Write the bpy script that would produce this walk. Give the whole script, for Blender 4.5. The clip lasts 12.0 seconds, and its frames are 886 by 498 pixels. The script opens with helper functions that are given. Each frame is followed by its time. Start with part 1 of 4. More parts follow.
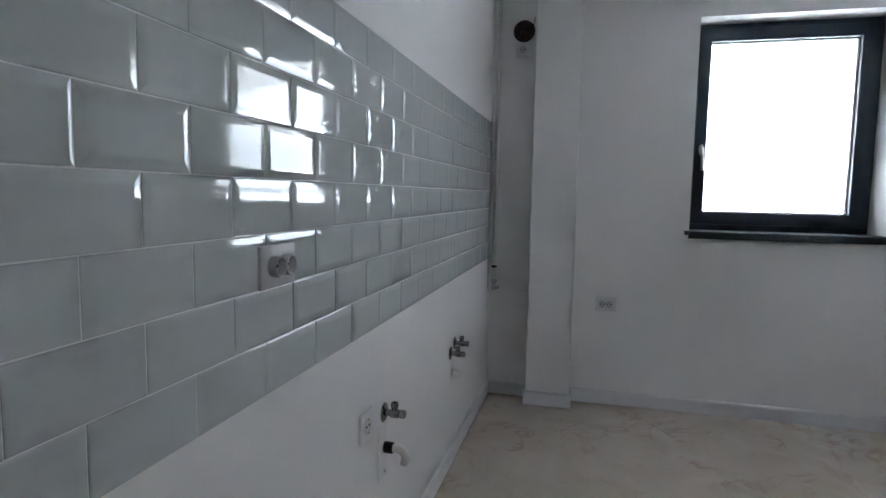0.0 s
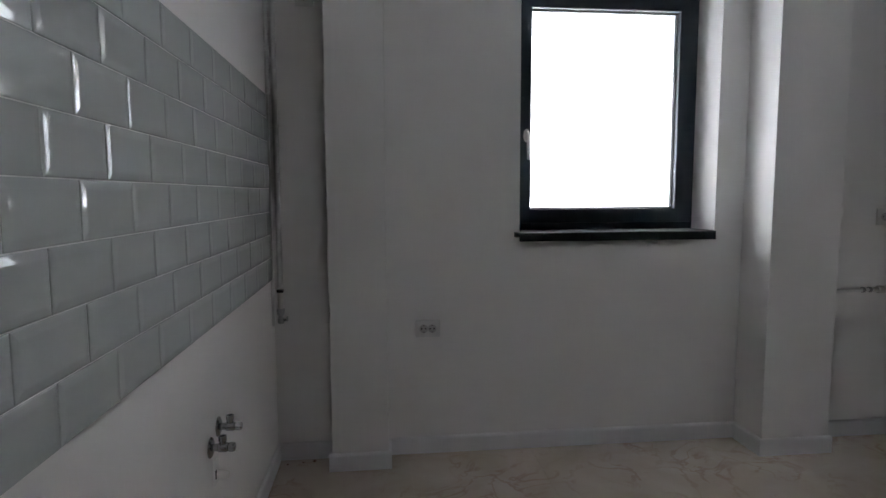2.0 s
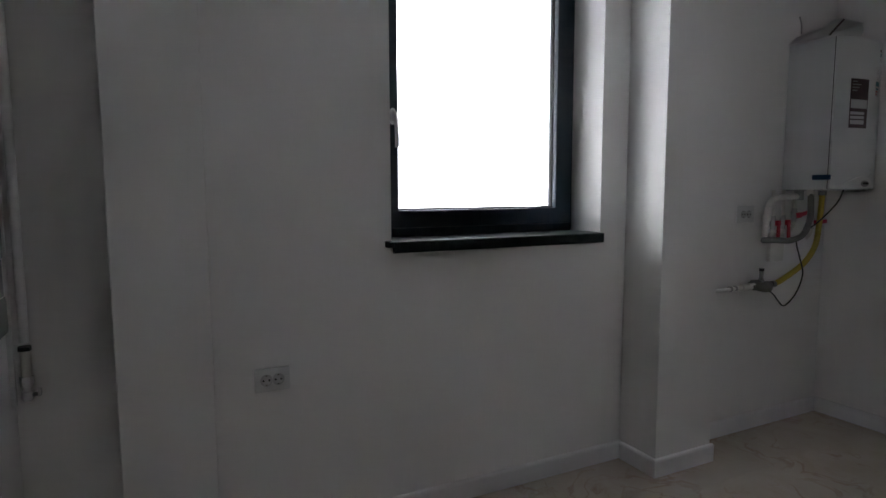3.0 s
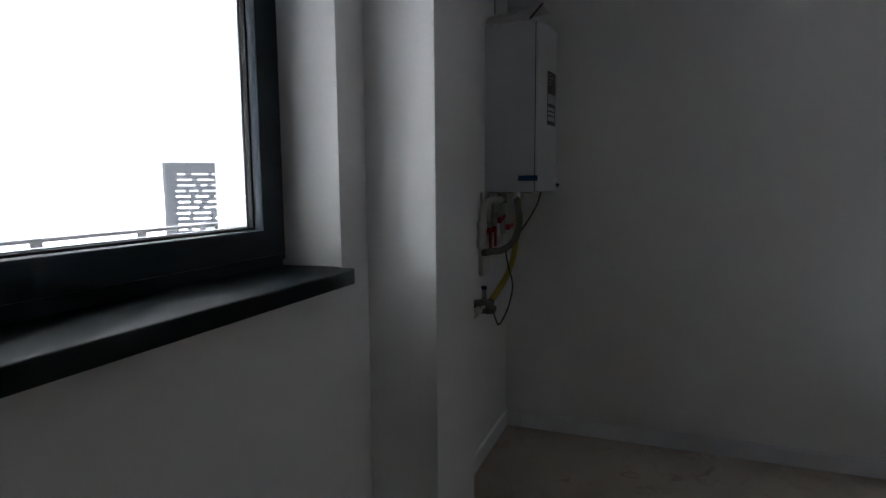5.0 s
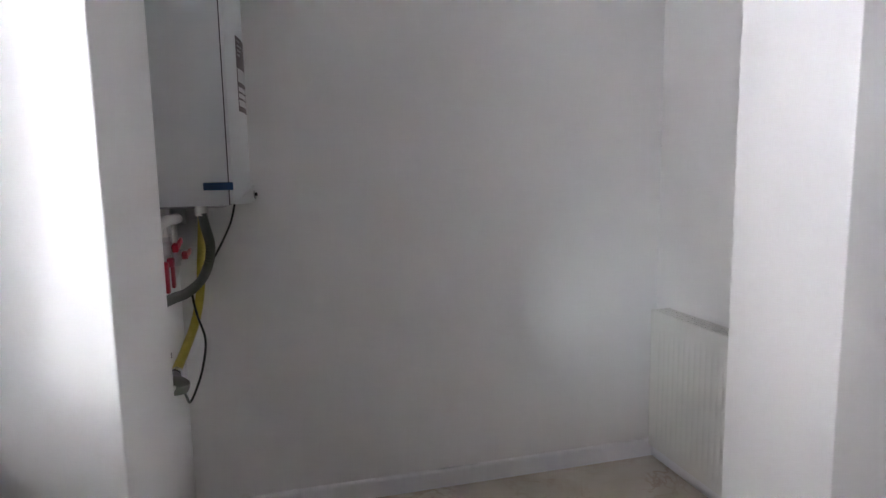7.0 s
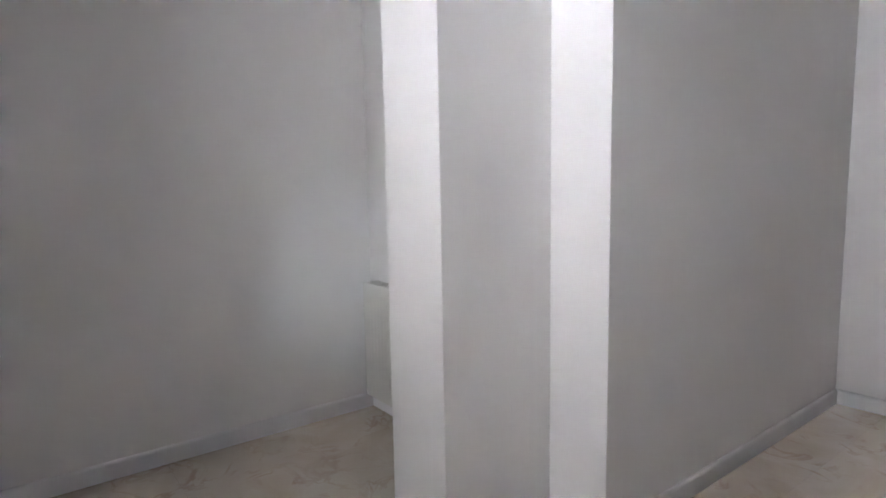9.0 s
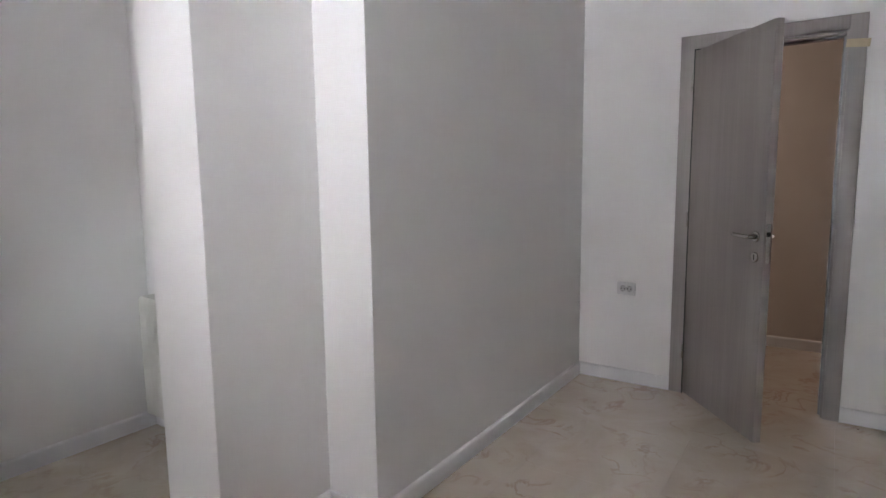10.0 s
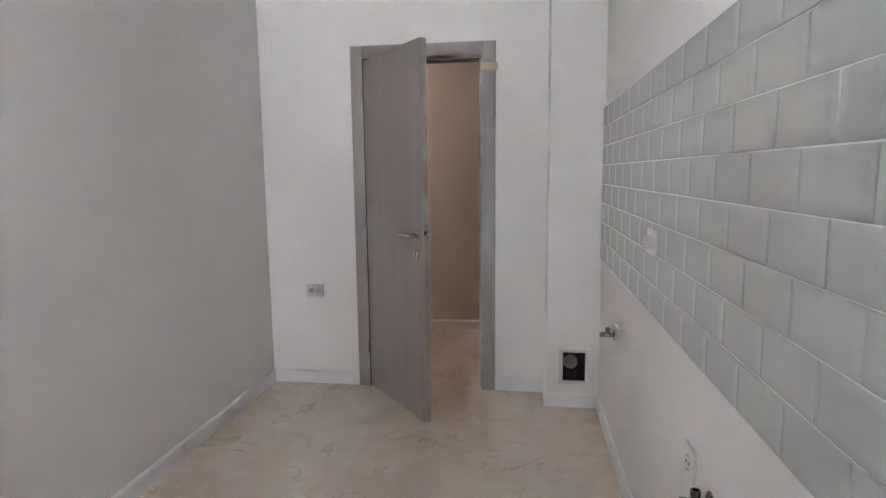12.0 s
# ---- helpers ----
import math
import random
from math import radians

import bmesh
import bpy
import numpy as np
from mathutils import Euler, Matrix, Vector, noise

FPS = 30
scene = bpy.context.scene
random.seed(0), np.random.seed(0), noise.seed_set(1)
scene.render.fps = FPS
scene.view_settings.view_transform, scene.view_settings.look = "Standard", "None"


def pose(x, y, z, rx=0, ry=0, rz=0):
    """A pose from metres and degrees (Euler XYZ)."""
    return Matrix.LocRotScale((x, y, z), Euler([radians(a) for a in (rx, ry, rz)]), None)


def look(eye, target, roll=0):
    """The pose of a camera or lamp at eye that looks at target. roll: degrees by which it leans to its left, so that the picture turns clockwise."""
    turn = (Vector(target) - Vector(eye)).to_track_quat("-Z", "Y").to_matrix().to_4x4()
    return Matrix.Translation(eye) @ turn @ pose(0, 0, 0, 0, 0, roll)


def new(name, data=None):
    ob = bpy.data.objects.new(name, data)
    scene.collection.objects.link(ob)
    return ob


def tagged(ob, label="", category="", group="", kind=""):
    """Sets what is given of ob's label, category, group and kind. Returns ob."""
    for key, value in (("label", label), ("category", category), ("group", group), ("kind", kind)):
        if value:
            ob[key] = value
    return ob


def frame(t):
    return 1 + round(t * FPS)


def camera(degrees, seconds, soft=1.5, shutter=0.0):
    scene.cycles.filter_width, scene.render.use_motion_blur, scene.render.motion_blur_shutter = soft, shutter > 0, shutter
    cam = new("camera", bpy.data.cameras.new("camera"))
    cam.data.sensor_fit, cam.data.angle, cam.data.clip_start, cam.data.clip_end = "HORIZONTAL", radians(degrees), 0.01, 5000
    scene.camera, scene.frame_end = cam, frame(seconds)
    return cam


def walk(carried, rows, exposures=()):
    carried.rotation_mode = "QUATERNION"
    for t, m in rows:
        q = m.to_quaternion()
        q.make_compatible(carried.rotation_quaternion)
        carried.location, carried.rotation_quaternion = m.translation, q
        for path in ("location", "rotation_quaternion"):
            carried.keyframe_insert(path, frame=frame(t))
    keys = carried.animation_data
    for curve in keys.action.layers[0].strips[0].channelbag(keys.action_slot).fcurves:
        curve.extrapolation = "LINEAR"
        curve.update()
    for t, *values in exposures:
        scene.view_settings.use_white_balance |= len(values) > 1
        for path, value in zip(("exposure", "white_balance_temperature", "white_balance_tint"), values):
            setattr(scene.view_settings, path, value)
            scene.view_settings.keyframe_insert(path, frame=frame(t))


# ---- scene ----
cam = camera(75.2, 12.0)
PATH = [
    (0, (0.584, 0.538, 1.259), (0.103, 2.47, 1.069), 1.0),
    (0.5, (0.483, 0.699, 1.262), (0.152, 2.662, 1.069), 0.6),
    (1, (0.47, 0.841, 1.263), (0.319, 2.826, 1.069), 0.3),
    (1.5, (0.501, 1.099, 1.245), (0.525, 3.091, 1.057), -0.0),
    (2, (0.495, 1.399, 1.256), (0.71, 3.378, 1.066), -0.2),
    (2.5, (0.366, 1.796, 1.235), (0.954, 3.699, 1.056), -0.12),
    (3, (0.391, 2.119, 1.253), (1.272, 3.902, 1.055), -0.18),
    (3.2, (0.395, 2.264, 1.246), (1.389, 3.988, 1.050), -0.32),
    (4.8, (0.724, 3.198, 1.296), (2.500, 4.089, 1.066), -0.06),
    (5, (0.796, 3.283, 1.293), (2.652, 3.996, 1.070), -0.46),
    (5.5, (0.997, 3.439, 1.308), (2.950, 3.806, 1.084), -0.65),
    (6, (1.187, 3.521, 1.324), (3.172, 3.630, 1.107), -0.93),
    (6.5, (1.365, 3.615, 1.318), (3.340, 3.386, 1.105), -1.20),
    (6.7, (1.422, 3.637, 1.333), (3.377, 3.280, 1.107), -1.10),
    (8.3, (1.197, 3.562, 1.281), (2.98, 2.69, 1.036), -1.4),
    (8.5, (1.113, 3.583, 1.281), (2.848, 2.619, 1.038), -1.4),
    (9, (0.918, 3.634, 1.262), (2.495, 2.425, 1.036), -1.0),
    (9.5, (0.764, 3.665, 1.302), (2.131, 2.224, 1.066), -0.9),
    (10, (0.69, 3.628, 1.328), (1.807, 1.988, 1.08), -0.7),
    (10.5, (0.62, 3.585, 1.332), (1.478, 1.796, 1.08), -0.6),
    (11, (0.559, 3.574, 1.358), (1.18, 1.691, 1.1), -0.5),
    (11.5, (0.465, 3.544, 1.357), (0.892, 1.608, 1.096), -0.5),
    (12, (0.432, 3.476, 1.351), (0.71, 1.512, 1.089), -0.6),
]
EXPOSURES = [
    (0, 4.3, 6150, 11), (1, 4.1, 6250, 12), (1.5, 3.88, 6500, 13), (2.5, 3.53, 6650, 14), (3.2, 3.31, 6650, 14), (4.8, 2.37, 6450, 12),
    (5, 2.55, 6500, 12), (5.5, 3.68, 6600, 15), (6, 4.38, 6700, 17), (6.5, 4.56, 6700, 18), (8.5, 4.58, 6750, 18), (10.5, 4.47, 6950, 18), (12, 4.86, 7000, 18),
]
walk(cam, [(t, look(eye, target, roll)) for t, eye, target, roll in PATH], EXPOSURES)

# ---- world and sun: bright overcast day, the sun wide and veiled ----
world = bpy.data.worlds.new("world")
scene.world = world
world.use_nodes = True
wn, wl = world.node_tree.nodes, world.node_tree.links
sky = wn.new("ShaderNodeTexSky")
sky.sky_type, sky.sun_disc = "NISHITA", False
sky.sun_elevation, sky.sun_rotation = radians(14.5), radians(316)
sky.air_density, sky.dust_density, sky.ozone_density = 1.0, 4.0, 1.0
cloud = wn.new("ShaderNodeMixRGB")
cloud.inputs[0].default_value = 0.92
cloud.inputs[2].default_value = (11.2, 12.1, 13.4, 1)
wl.new(sky.outputs[0], cloud.inputs[1])
# an overcast sky, dim at the horizon and bright overhead
way, split, rise, cover = wn.new("ShaderNodeTexCoord"), wn.new("ShaderNodeSeparateXYZ"), wn.new("ShaderNodeMapRange"), wn.new("ShaderNodeVectorMath")
rise.inputs[3].default_value, rise.inputs[4].default_value = 0.24, 2.1
cover.operation = "MULTIPLY"
wl.new(way.outputs["Generated"], split.inputs[0]), wl.new(split.outputs["Z"], rise.inputs[0])
wl.new(cloud.outputs[0], cover.inputs[0]), wl.new(rise.outputs[0], cover.inputs[1])
wl.new(cover.outputs[0], wn["Background"].inputs[0])
wn["Background"].inputs[1].default_value = 0.15
sun = new("sun", bpy.data.lights.new("sun", "SUN"))
sun.data.energy, sun.data.angle, sun.data.color = 0.045, radians(11), (0.80, 0.93, 1.0)
sun.matrix_world = look((0, 0, 0), (0.684, -0.685, -0.250))


# ---- building helpers ----
def box(bm, x0, y0, z0, x1, y1, z1):
    v = [bm.verts.new(p) for p in ((x0, y0, z0), (x1, y0, z0), (x1, y1, z0), (x0, y1, z0), (x0, y0, z1), (x1, y0, z1), (x1, y1, z1), (x0, y1, z1))]
    for f in ((3, 2, 1, 0), (4, 5, 6, 7), (0, 1, 5, 4), (1, 2, 6, 5), (2, 3, 7, 6), (3, 0, 4, 7)):
        bm.faces.new([v[i] for i in f])
    return v


def boxed(*sizes, bevel=0.0, seg=2):
    bm = bmesh.new()
    for s in sizes:
        box(bm, *s)
    if bevel:
        bmesh.ops.bevel(bm, geom=bm.edges[:], offset=bevel, segments=seg, profile=0.5, affect="EDGES")
    return bm


def prism(foot, z0, z1, bevel=0.0):
    """A footprint, counter-clockwise, raised from z0 to z1, its upright edges rounded."""
    bm = bmesh.new()
    low = [bm.verts.new((x, y, z0)) for x, y in foot]
    high = [bm.verts.new((x, y, z1)) for x, y in foot]
    n = len(foot)
    bm.faces.new(low[::-1]), bm.faces.new(high)
    for i in range(n):
        bm.faces.new((low[i], low[(i + 1) % n], high[(i + 1) % n], high[i]))
    if bevel:
        up = [e for e in bm.edges if abs(e.verts[0].co.z - e.verts[1].co.z) > 0.1]
        bmesh.ops.bevel(bm, geom=up, offset=bevel, segments=3, profile=0.5, affect="EDGES")
    return bm


def lathe(profile, m=None, steps=24, bm=None):
    """Rings (radius, height) turned about z, closed at both ends, then moved by m."""
    bm = bm or bmesh.new()
    m = m or Matrix()
    rings = []
    for r, h in profile:
        if r < 1e-6:
            rings.append([bm.verts.new(m @ Vector((0, 0, h)))])
        else:
            rings.append([bm.verts.new(m @ Vector((r * math.cos(a), r * math.sin(a), h))) for a in (2 * math.pi * k / steps for k in range(steps))])
    for a, b in zip(rings, rings[1:]):
        for k in range(steps):
            quad = [a[k % len(a)], a[(k + 1) % len(a)], b[(k + 1) % len(b)], b[k % len(b)]]
            quad = list(dict.fromkeys(quad))
            if len(quad) > 2:
                bm.faces.new(quad)
    for ring, flip in ((rings[0], True), (rings[-1], False)):
        if len(ring) > 1:
            bm.faces.new(ring[::-1] if flip else ring)
    return bm


def smooth_path(points, steps=8):
    """A Catmull-Rom curve through the points."""
    p = [Vector(q) for q in points]
    p = [2 * p[0] - p[1], *p, 2 * p[-1] - p[-2]]
    out = []
    for a, b, c, d in zip(p, p[1:], p[2:], p[3:]):
        for k in range(steps):
            t = k / steps
            out.append(0.5 * (2 * b + (c - a) * t + (2 * a - 5 * b + 4 * c - d) * t * t + (3 * b - a - 3 * c + d) * t ** 3))
    return out + [p[-2]]


def tube(points, radius, sides=12, bm=None, rings=0.0, pitch=0.006):
    """A tube along points; rings: depth of corrugation."""
    bm = bm or bmesh.new()
    pts = [Vector(q) for q in points]
    if rings:
        fine, step = [pts[0]], pitch / 2
        for a, b in zip(pts, pts[1:]):
            n = max(1, round((b - a).length / step))
            fine += [a.lerp(b, (k + 1) / n) for k in range(n)]
        pts = fine
    side = Vector((0.31, 0.17, 0.93))
    loops = []
    for i, q in enumerate(pts):
        way = (pts[min(i + 1, len(pts) - 1)] - pts[max(i - 1, 0)]).normalized()
        side = (side - way * side.dot(way)).normalized()
        other = way.cross(side)
        r = radius - (rings if i % 2 else 0)
        loops.append([bm.verts.new(q + r * (math.cos(a) * side + math.sin(a) * other)) for a in (2 * math.pi * k / sides for k in range(sides))])
    for a, b in zip(loops, loops[1:]):
        for k in range(sides):
            bm.faces.new((a[k], a[(k + 1) % sides], b[(k + 1) % sides], b[k]))
    bm.faces.new(loops[0][::-1]), bm.faces.new(loops[-1])
    return bm


def mesh_of(name, bm, material, smooth=False):
    bmesh.ops.recalc_face_normals(bm, faces=bm.faces[:])
    me = bpy.data.meshes.new(name)
    bm.to_mesh(me)
    bm.free()
    me.materials.append(material)
    if smooth:
        me.shade_smooth()
        me.set_sharp_from_angle(angle=radians(40))
    return me


def part(name, bm, material, parent=None, label="", smooth=True):
    """Links a bmesh as one mesh object, under a thing or a part."""
    ob = new(name, mesh_of(name, bm, material, smooth))
    ob.parent = parent
    return tagged(ob, label)


def thing(name, label, category, m=None, group="", kind=""):
    ob = new(name)
    ob.matrix_world = m or Matrix()
    return tagged(ob, label, category, group, kind)


def structure(name, bm, material, label, category="wall", smooth=False):
    return tagged(part(name, bm, material, None, "", smooth), label, category, "", "structure")


# ---- materials ----
def surface(name, color, rough=0.5, metal=0.0, vary=0.06, scale=6.0, fine=180.0, bump=0.0, rough_vary=0.025, each=0.0, coat=0.0):
    """A painted, moulded or metal surface: clouded at two scales, with a fine relief."""
    m = bpy.data.materials.new(name)
    m.use_nodes = True
    n, l = m.node_tree.nodes, m.node_tree.links
    b = n["Principled BSDF"]
    at = n.new("ShaderNodeTexCoord")
    big, small = n.new("ShaderNodeTexNoise"), n.new("ShaderNodeTexNoise")
    big.inputs["Scale"].default_value, big.inputs["Detail"].default_value = scale, 4
    small.inputs["Scale"].default_value, small.inputs["Detail"].default_value = fine, 3
    for t in (big, small):
        l.new(at.outputs["Object"], t.inputs["Vector"])
    mix = n.new("ShaderNodeMath")
    mix.operation = "MULTIPLY_ADD"
    mix.inputs[1].default_value, mix.inputs[2].default_value = 0.3, 0.0
    l.new(small.outputs["Fac"], mix.inputs[0])
    add = n.new("ShaderNodeMath")
    add.operation = "MULTIPLY_ADD"
    add.inputs[1].default_value = 0.7
    l.new(big.outputs["Fac"], add.inputs[0]), l.new(mix.outputs[0], add.inputs[2])
    last = add
    if each:
        info, join = n.new("ShaderNodeObjectInfo"), n.new("ShaderNodeMath")
        join.operation = "MULTIPLY_ADD"
        join.inputs[1].default_value = each
        l.new(info.outputs["Random"], join.inputs[0]), l.new(add.outputs[0], join.inputs[2])
        last = join
    ramp = n.new("ShaderNodeValToRGB")
    ramp.color_ramp.elements[0].position, ramp.color_ramp.elements[1].position = 0.3, 0.7
    ramp.color_ramp.elements[0].color = (*(c * (1 - vary) for c in color), 1)
    ramp.color_ramp.elements[1].color = (*(min(1, c * (1 + vary)) for c in color), 1)
    l.new(last.outputs[0], ramp.inputs[0]), l.new(ramp.outputs[0], b.inputs["Base Color"])
    gloss = n.new("ShaderNodeMapRange")
    gloss.inputs[3].default_value, gloss.inputs[4].default_value = max(0.02, rough - rough_vary), min(1, rough + rough_vary)
    l.new(add.outputs[0], gloss.inputs[0]), l.new(gloss.outputs[0], b.inputs["Roughness"])
    b.inputs["Metallic"].default_value, b.inputs["Coat Weight"].default_value = metal, coat
    if bump:
        bp = n.new("ShaderNodeBump")
        bp.inputs["Strength"].default_value, bp.inputs["Distance"].default_value = 0.5, bump
        l.new(small.outputs["Fac"], bp.inputs["Height"]), l.new(bp.outputs[0], b.inputs["Normal"])
    return m


def wood(name, dark, light, rough=0.45):
    """Grey-brown laminate with an upright grain along z."""
    m = bpy.data.materials.new(name)
    m.use_nodes = True
    n, l = m.node_tree.nodes, m.node_tree.links
    b = n["Principled BSDF"]
    at, turn = n.new("ShaderNodeTexCoord"), n.new("ShaderNodeMapping")
    turn.inputs["Scale"].default_value = (38, 38, 0.9)
    l.new(at.outputs["Object"], turn.inputs["Vector"])
    grain, streak = n.new("ShaderNodeTexNoise"), n.new("ShaderNodeTexNoise")
    grain.inputs["Scale"].default_value, grain.inputs["Detail"].default_value, grain.inputs["Distortion"].default_value = 3.2, 8, 0.6
    streak.inputs["Scale"].default_value, streak.inputs["Detail"].default_value = 0.35, 3
    l.new(turn.outputs[0], grain.inputs["Vector"]), l.new(turn.outputs[0], streak.inputs["Vector"])
    mix = n.new("ShaderNodeMath")
    mix.operation = "ADD"
    l.new(grain.outputs["Fac"], mix.inputs[0]), l.new(streak.outputs["Fac"], mix.inputs[1])
    ramp = n.new("ShaderNodeValToRGB")
    ramp.color_ramp.elements[0].position, ramp.color_ramp.elements[1].position = 0.75, 1.0
    ramp.color_ramp.elements[0].color, ramp.color_ramp.elements[1].color = (*dark, 1), (*light, 1)
    half = n.new("ShaderNodeMath")
    half.operation = "MULTIPLY"
    half.inputs[1].default_value = 0.88
    l.new(mix.outputs[0], half.inputs[0]), l.new(half.outputs[0], ramp.inputs[0]), l.new(ramp.outputs[0], b.inputs["Base Color"])
    bp = n.new("ShaderNodeBump")
    bp.inputs["Strength"].default_value, bp.inputs["Distance"].default_value = 0.25, 0.0006
    l.new(grain.outputs["Fac"], bp.inputs["Height"]), l.new(bp.outputs[0], b.inputs["Normal"])
    b.inputs["Roughness"].default_value = rough
    return m


def marble(name):
    """Polished cream stone-look tile with rusty broken veins."""
    m = bpy.data.materials.new(name)
    m.use_nodes = True
    n, l = m.node_tree.nodes, m.node_tree.links
    b = n["Principled BSDF"]
    at, info, shift = n.new("ShaderNodeNewGeometry"), n.new("ShaderNodeObjectInfo"), n.new("ShaderNodeVectorMath")
    shift.operation = "MULTIPLY_ADD"
    shift.inputs[1].default_value = (0.004, 0.003, 0)
    l.new(info.outputs["Random"], shift.inputs[0]), l.new(at.outputs["Position"], shift.inputs[2])

    def noise_at(scale, detail, twist):
        t = n.new("ShaderNodeTexNoise")
        t.inputs["Scale"].default_value, t.inputs["Detail"].default_value, t.inputs["Distortion"].default_value = scale, detail, twist
        l.new(shift.outputs[0], t.inputs["Vector"])
        return t

    def ramp(src, stops):
        r = n.new("ShaderNodeValToRGB")
        r.color_ramp.elements[0].position, r.color_ramp.elements[1].position = stops[0][0], stops[-1][0]
        r.color_ramp.elements[0].color, r.color_ramp.elements[1].color = (*stops[0][1], 1), (*stops[-1][1], 1)
        for p, c in stops[1:-1]:
            r.color_ramp.elements.new(p).color = (*c, 1)
        l.new(src, r.inputs[0])
        return r

    ground = ramp(noise_at(2.6, 6, 1.4).outputs["Fac"], ((0.3, (0.63, 0.525, 0.42)), (0.5, (0.67, 0.575, 0.48)), (0.72, (0.72, 0.64, 0.55))))
    vein = ramp(noise_at(4.6, 10, 1.1).outputs["Fac"], ((0.455, (0, 0, 0)), (0.496, (1, 1, 1)), (0.53, (0, 0, 0))))
    where = ramp(noise_at(3.3, 4, 0.8).outputs["Fac"], ((0.44, (0, 0, 0)), (0.64, (1, 1, 1))))
    mask = n.new("ShaderNodeMath")
    mask.operation = "MULTIPLY"
    l.new(vein.outputs[0], mask.inputs[0]), l.new(where.outputs[0], mask.inputs[1])
    weak = n.new("ShaderNodeMath")
    weak.operation = "MULTIPLY"
    weak.inputs[1].default_value = 0.5
    l.new(mask.outputs[0], weak.inputs[0])
    mix = n.new("ShaderNodeMixRGB")
    mix.inputs[2].default_value = (0.42, 0.235, 0.155, 1)
    l.new(weak.outputs[0], mix.inputs[0]), l.new(ground.outputs[0], mix.inputs[1]), l.new(mix.outputs[0], b.inputs["Base Color"])
    dust = ramp(noise_at(9, 6, 0).outputs["Fac"], ((0.35, (0.02, 0.02, 0.02)), (0.7, (0.06, 0.06, 0.06))))
    l.new(dust.outputs[0], b.inputs["Roughness"])
    b.inputs["Specular IOR Level"].default_value = 0.8
    b.inputs["Coat Weight"].default_value, b.inputs["Coat Roughness"].default_value, b.inputs["Coat IOR"].default_value = 0.8, 0.02, 1.6
    return m


def glass(name):
    m = bpy.data.materials.new(name)
    m.use_nodes = True
    b = m.node_tree.nodes["Principled BSDF"]
    b.inputs["Base Color"].default_value = (0.97, 0.99, 0.98, 1)
    b.inputs["Transmission Weight"].default_value, b.inputs["Roughness"].default_value, b.inputs["IOR"].default_value = 1.0, 0.0, 1.45
    return m


PAINT = surface("white_wall_paint", (0.885, 0.87, 0.862), 0.75, vary=0.014, scale=1.6, fine=260, bump=0.0002)
CEILING = surface("ceiling_paint", (0.88, 0.88, 0.875), 0.85, vary=0.015, scale=1.2, fine=240, bump=0.0005)
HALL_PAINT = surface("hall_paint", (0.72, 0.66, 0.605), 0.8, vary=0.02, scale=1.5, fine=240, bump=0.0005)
SKIRT = surface("white_pvc_skirting", (0.85, 0.846, 0.852), 0.68, vary=0.02, scale=3)
TILE = surface("grey_white_glazed_tile", (0.55, 0.588, 0.583), 0.05, vary=0.02, scale=4, fine=30, bump=0.00012, rough_vary=0.025, each=0.08)
for node in TILE.node_tree.nodes:
    if node.type == "BSDF_PRINCIPLED":
        node.inputs["Specular IOR Level"].default_value = 0.4
GROUT = surface("pale_grout", (0.83, 0.845, 0.84), 0.85, vary=0.04, scale=9, fine=400, bump=0.0006)
FLOOR_GROUT = surface("floor_grout", (0.64, 0.56, 0.48), 0.8, vary=0.06)
MARBLE = marble("cream_marble_tile")
FRAME = surface("anthracite_pvc", (0.017, 0.028, 0.043), 0.42, vary=0.08, scale=12, fine=600, bump=0.0001)
SILL = surface("anthracite_sill", (0.014, 0.023, 0.027), 0.5, vary=0.1, scale=10, fine=500, bump=0.0001)
for dull in (FRAME, SILL):
    dull.node_tree.nodes["Principled BSDF"].inputs["Specular IOR Level"].default_value = 0.32
GASKET = surface("black_rubber", (0.008, 0.008, 0.009), 0.7, vary=0.1)
SPACER = surface("grey_spacer", (0.45, 0.46, 0.47), 0.4, metal=0.6)
GLASS = glass("window_glass")
ALU = surface("satin_aluminium", (0.62, 0.62, 0.62), 0.32, metal=0.9, vary=0.04)
CHROME = surface("chrome", (0.36, 0.37, 0.37), 0.2, metal=1.0, vary=0.08, scale=40)
STEEL = surface("satin_steel", (0.46, 0.445, 0.42), 0.24, metal=1.0, vary=0.06, scale=30)
WOOD = wood("grey_oak_laminate", (0.292, 0.258, 0.238), (0.322, 0.287, 0.266))
CASING = wood("grey_oak_casing", (0.305, 0.276, 0.262), (0.345, 0.315, 0.30))
SOCKET = surface("socket_plastic", (0.74, 0.74, 0.735), 0.3, vary=0.02, scale=20)
PLASTIC = surface("white_plastic", (0.78, 0.78, 0.77), 0.3, vary=0.02, scale=20)
OLD_PLASTIC = surface("cream_plastic", (0.72, 0.70, 0.66), 0.4, vary=0.04, scale=20)
GREY_PLASTIC = surface("grey_plastic", (0.34, 0.34, 0.34), 0.4, vary=0.05, scale=20)
LIGHT_GREY = surface("light_grey_plastic", (0.52, 0.52, 0.52), 0.4, vary=0.05, scale=20)
# near-black that stands for the shade inside holes and gaps
DARK = surface("cavity_shade", (0.012, 0.011, 0.010), 0.8, vary=0.2)
BLACK = surface("black_plastic", (0.012, 0.012, 0.012), 0.42, vary=0.1)
RED = surface("red_lever", (0.50, 0.02, 0.04), 0.38, vary=0.08)
YELLOW = surface("yellow_hose", (0.55, 0.42, 0.055), 0.42, vary=0.07, scale=20)
GREY_HOSE = surface("grey_corrugated_plastic", (0.15, 0.145, 0.14), 0.5, vary=0.06)
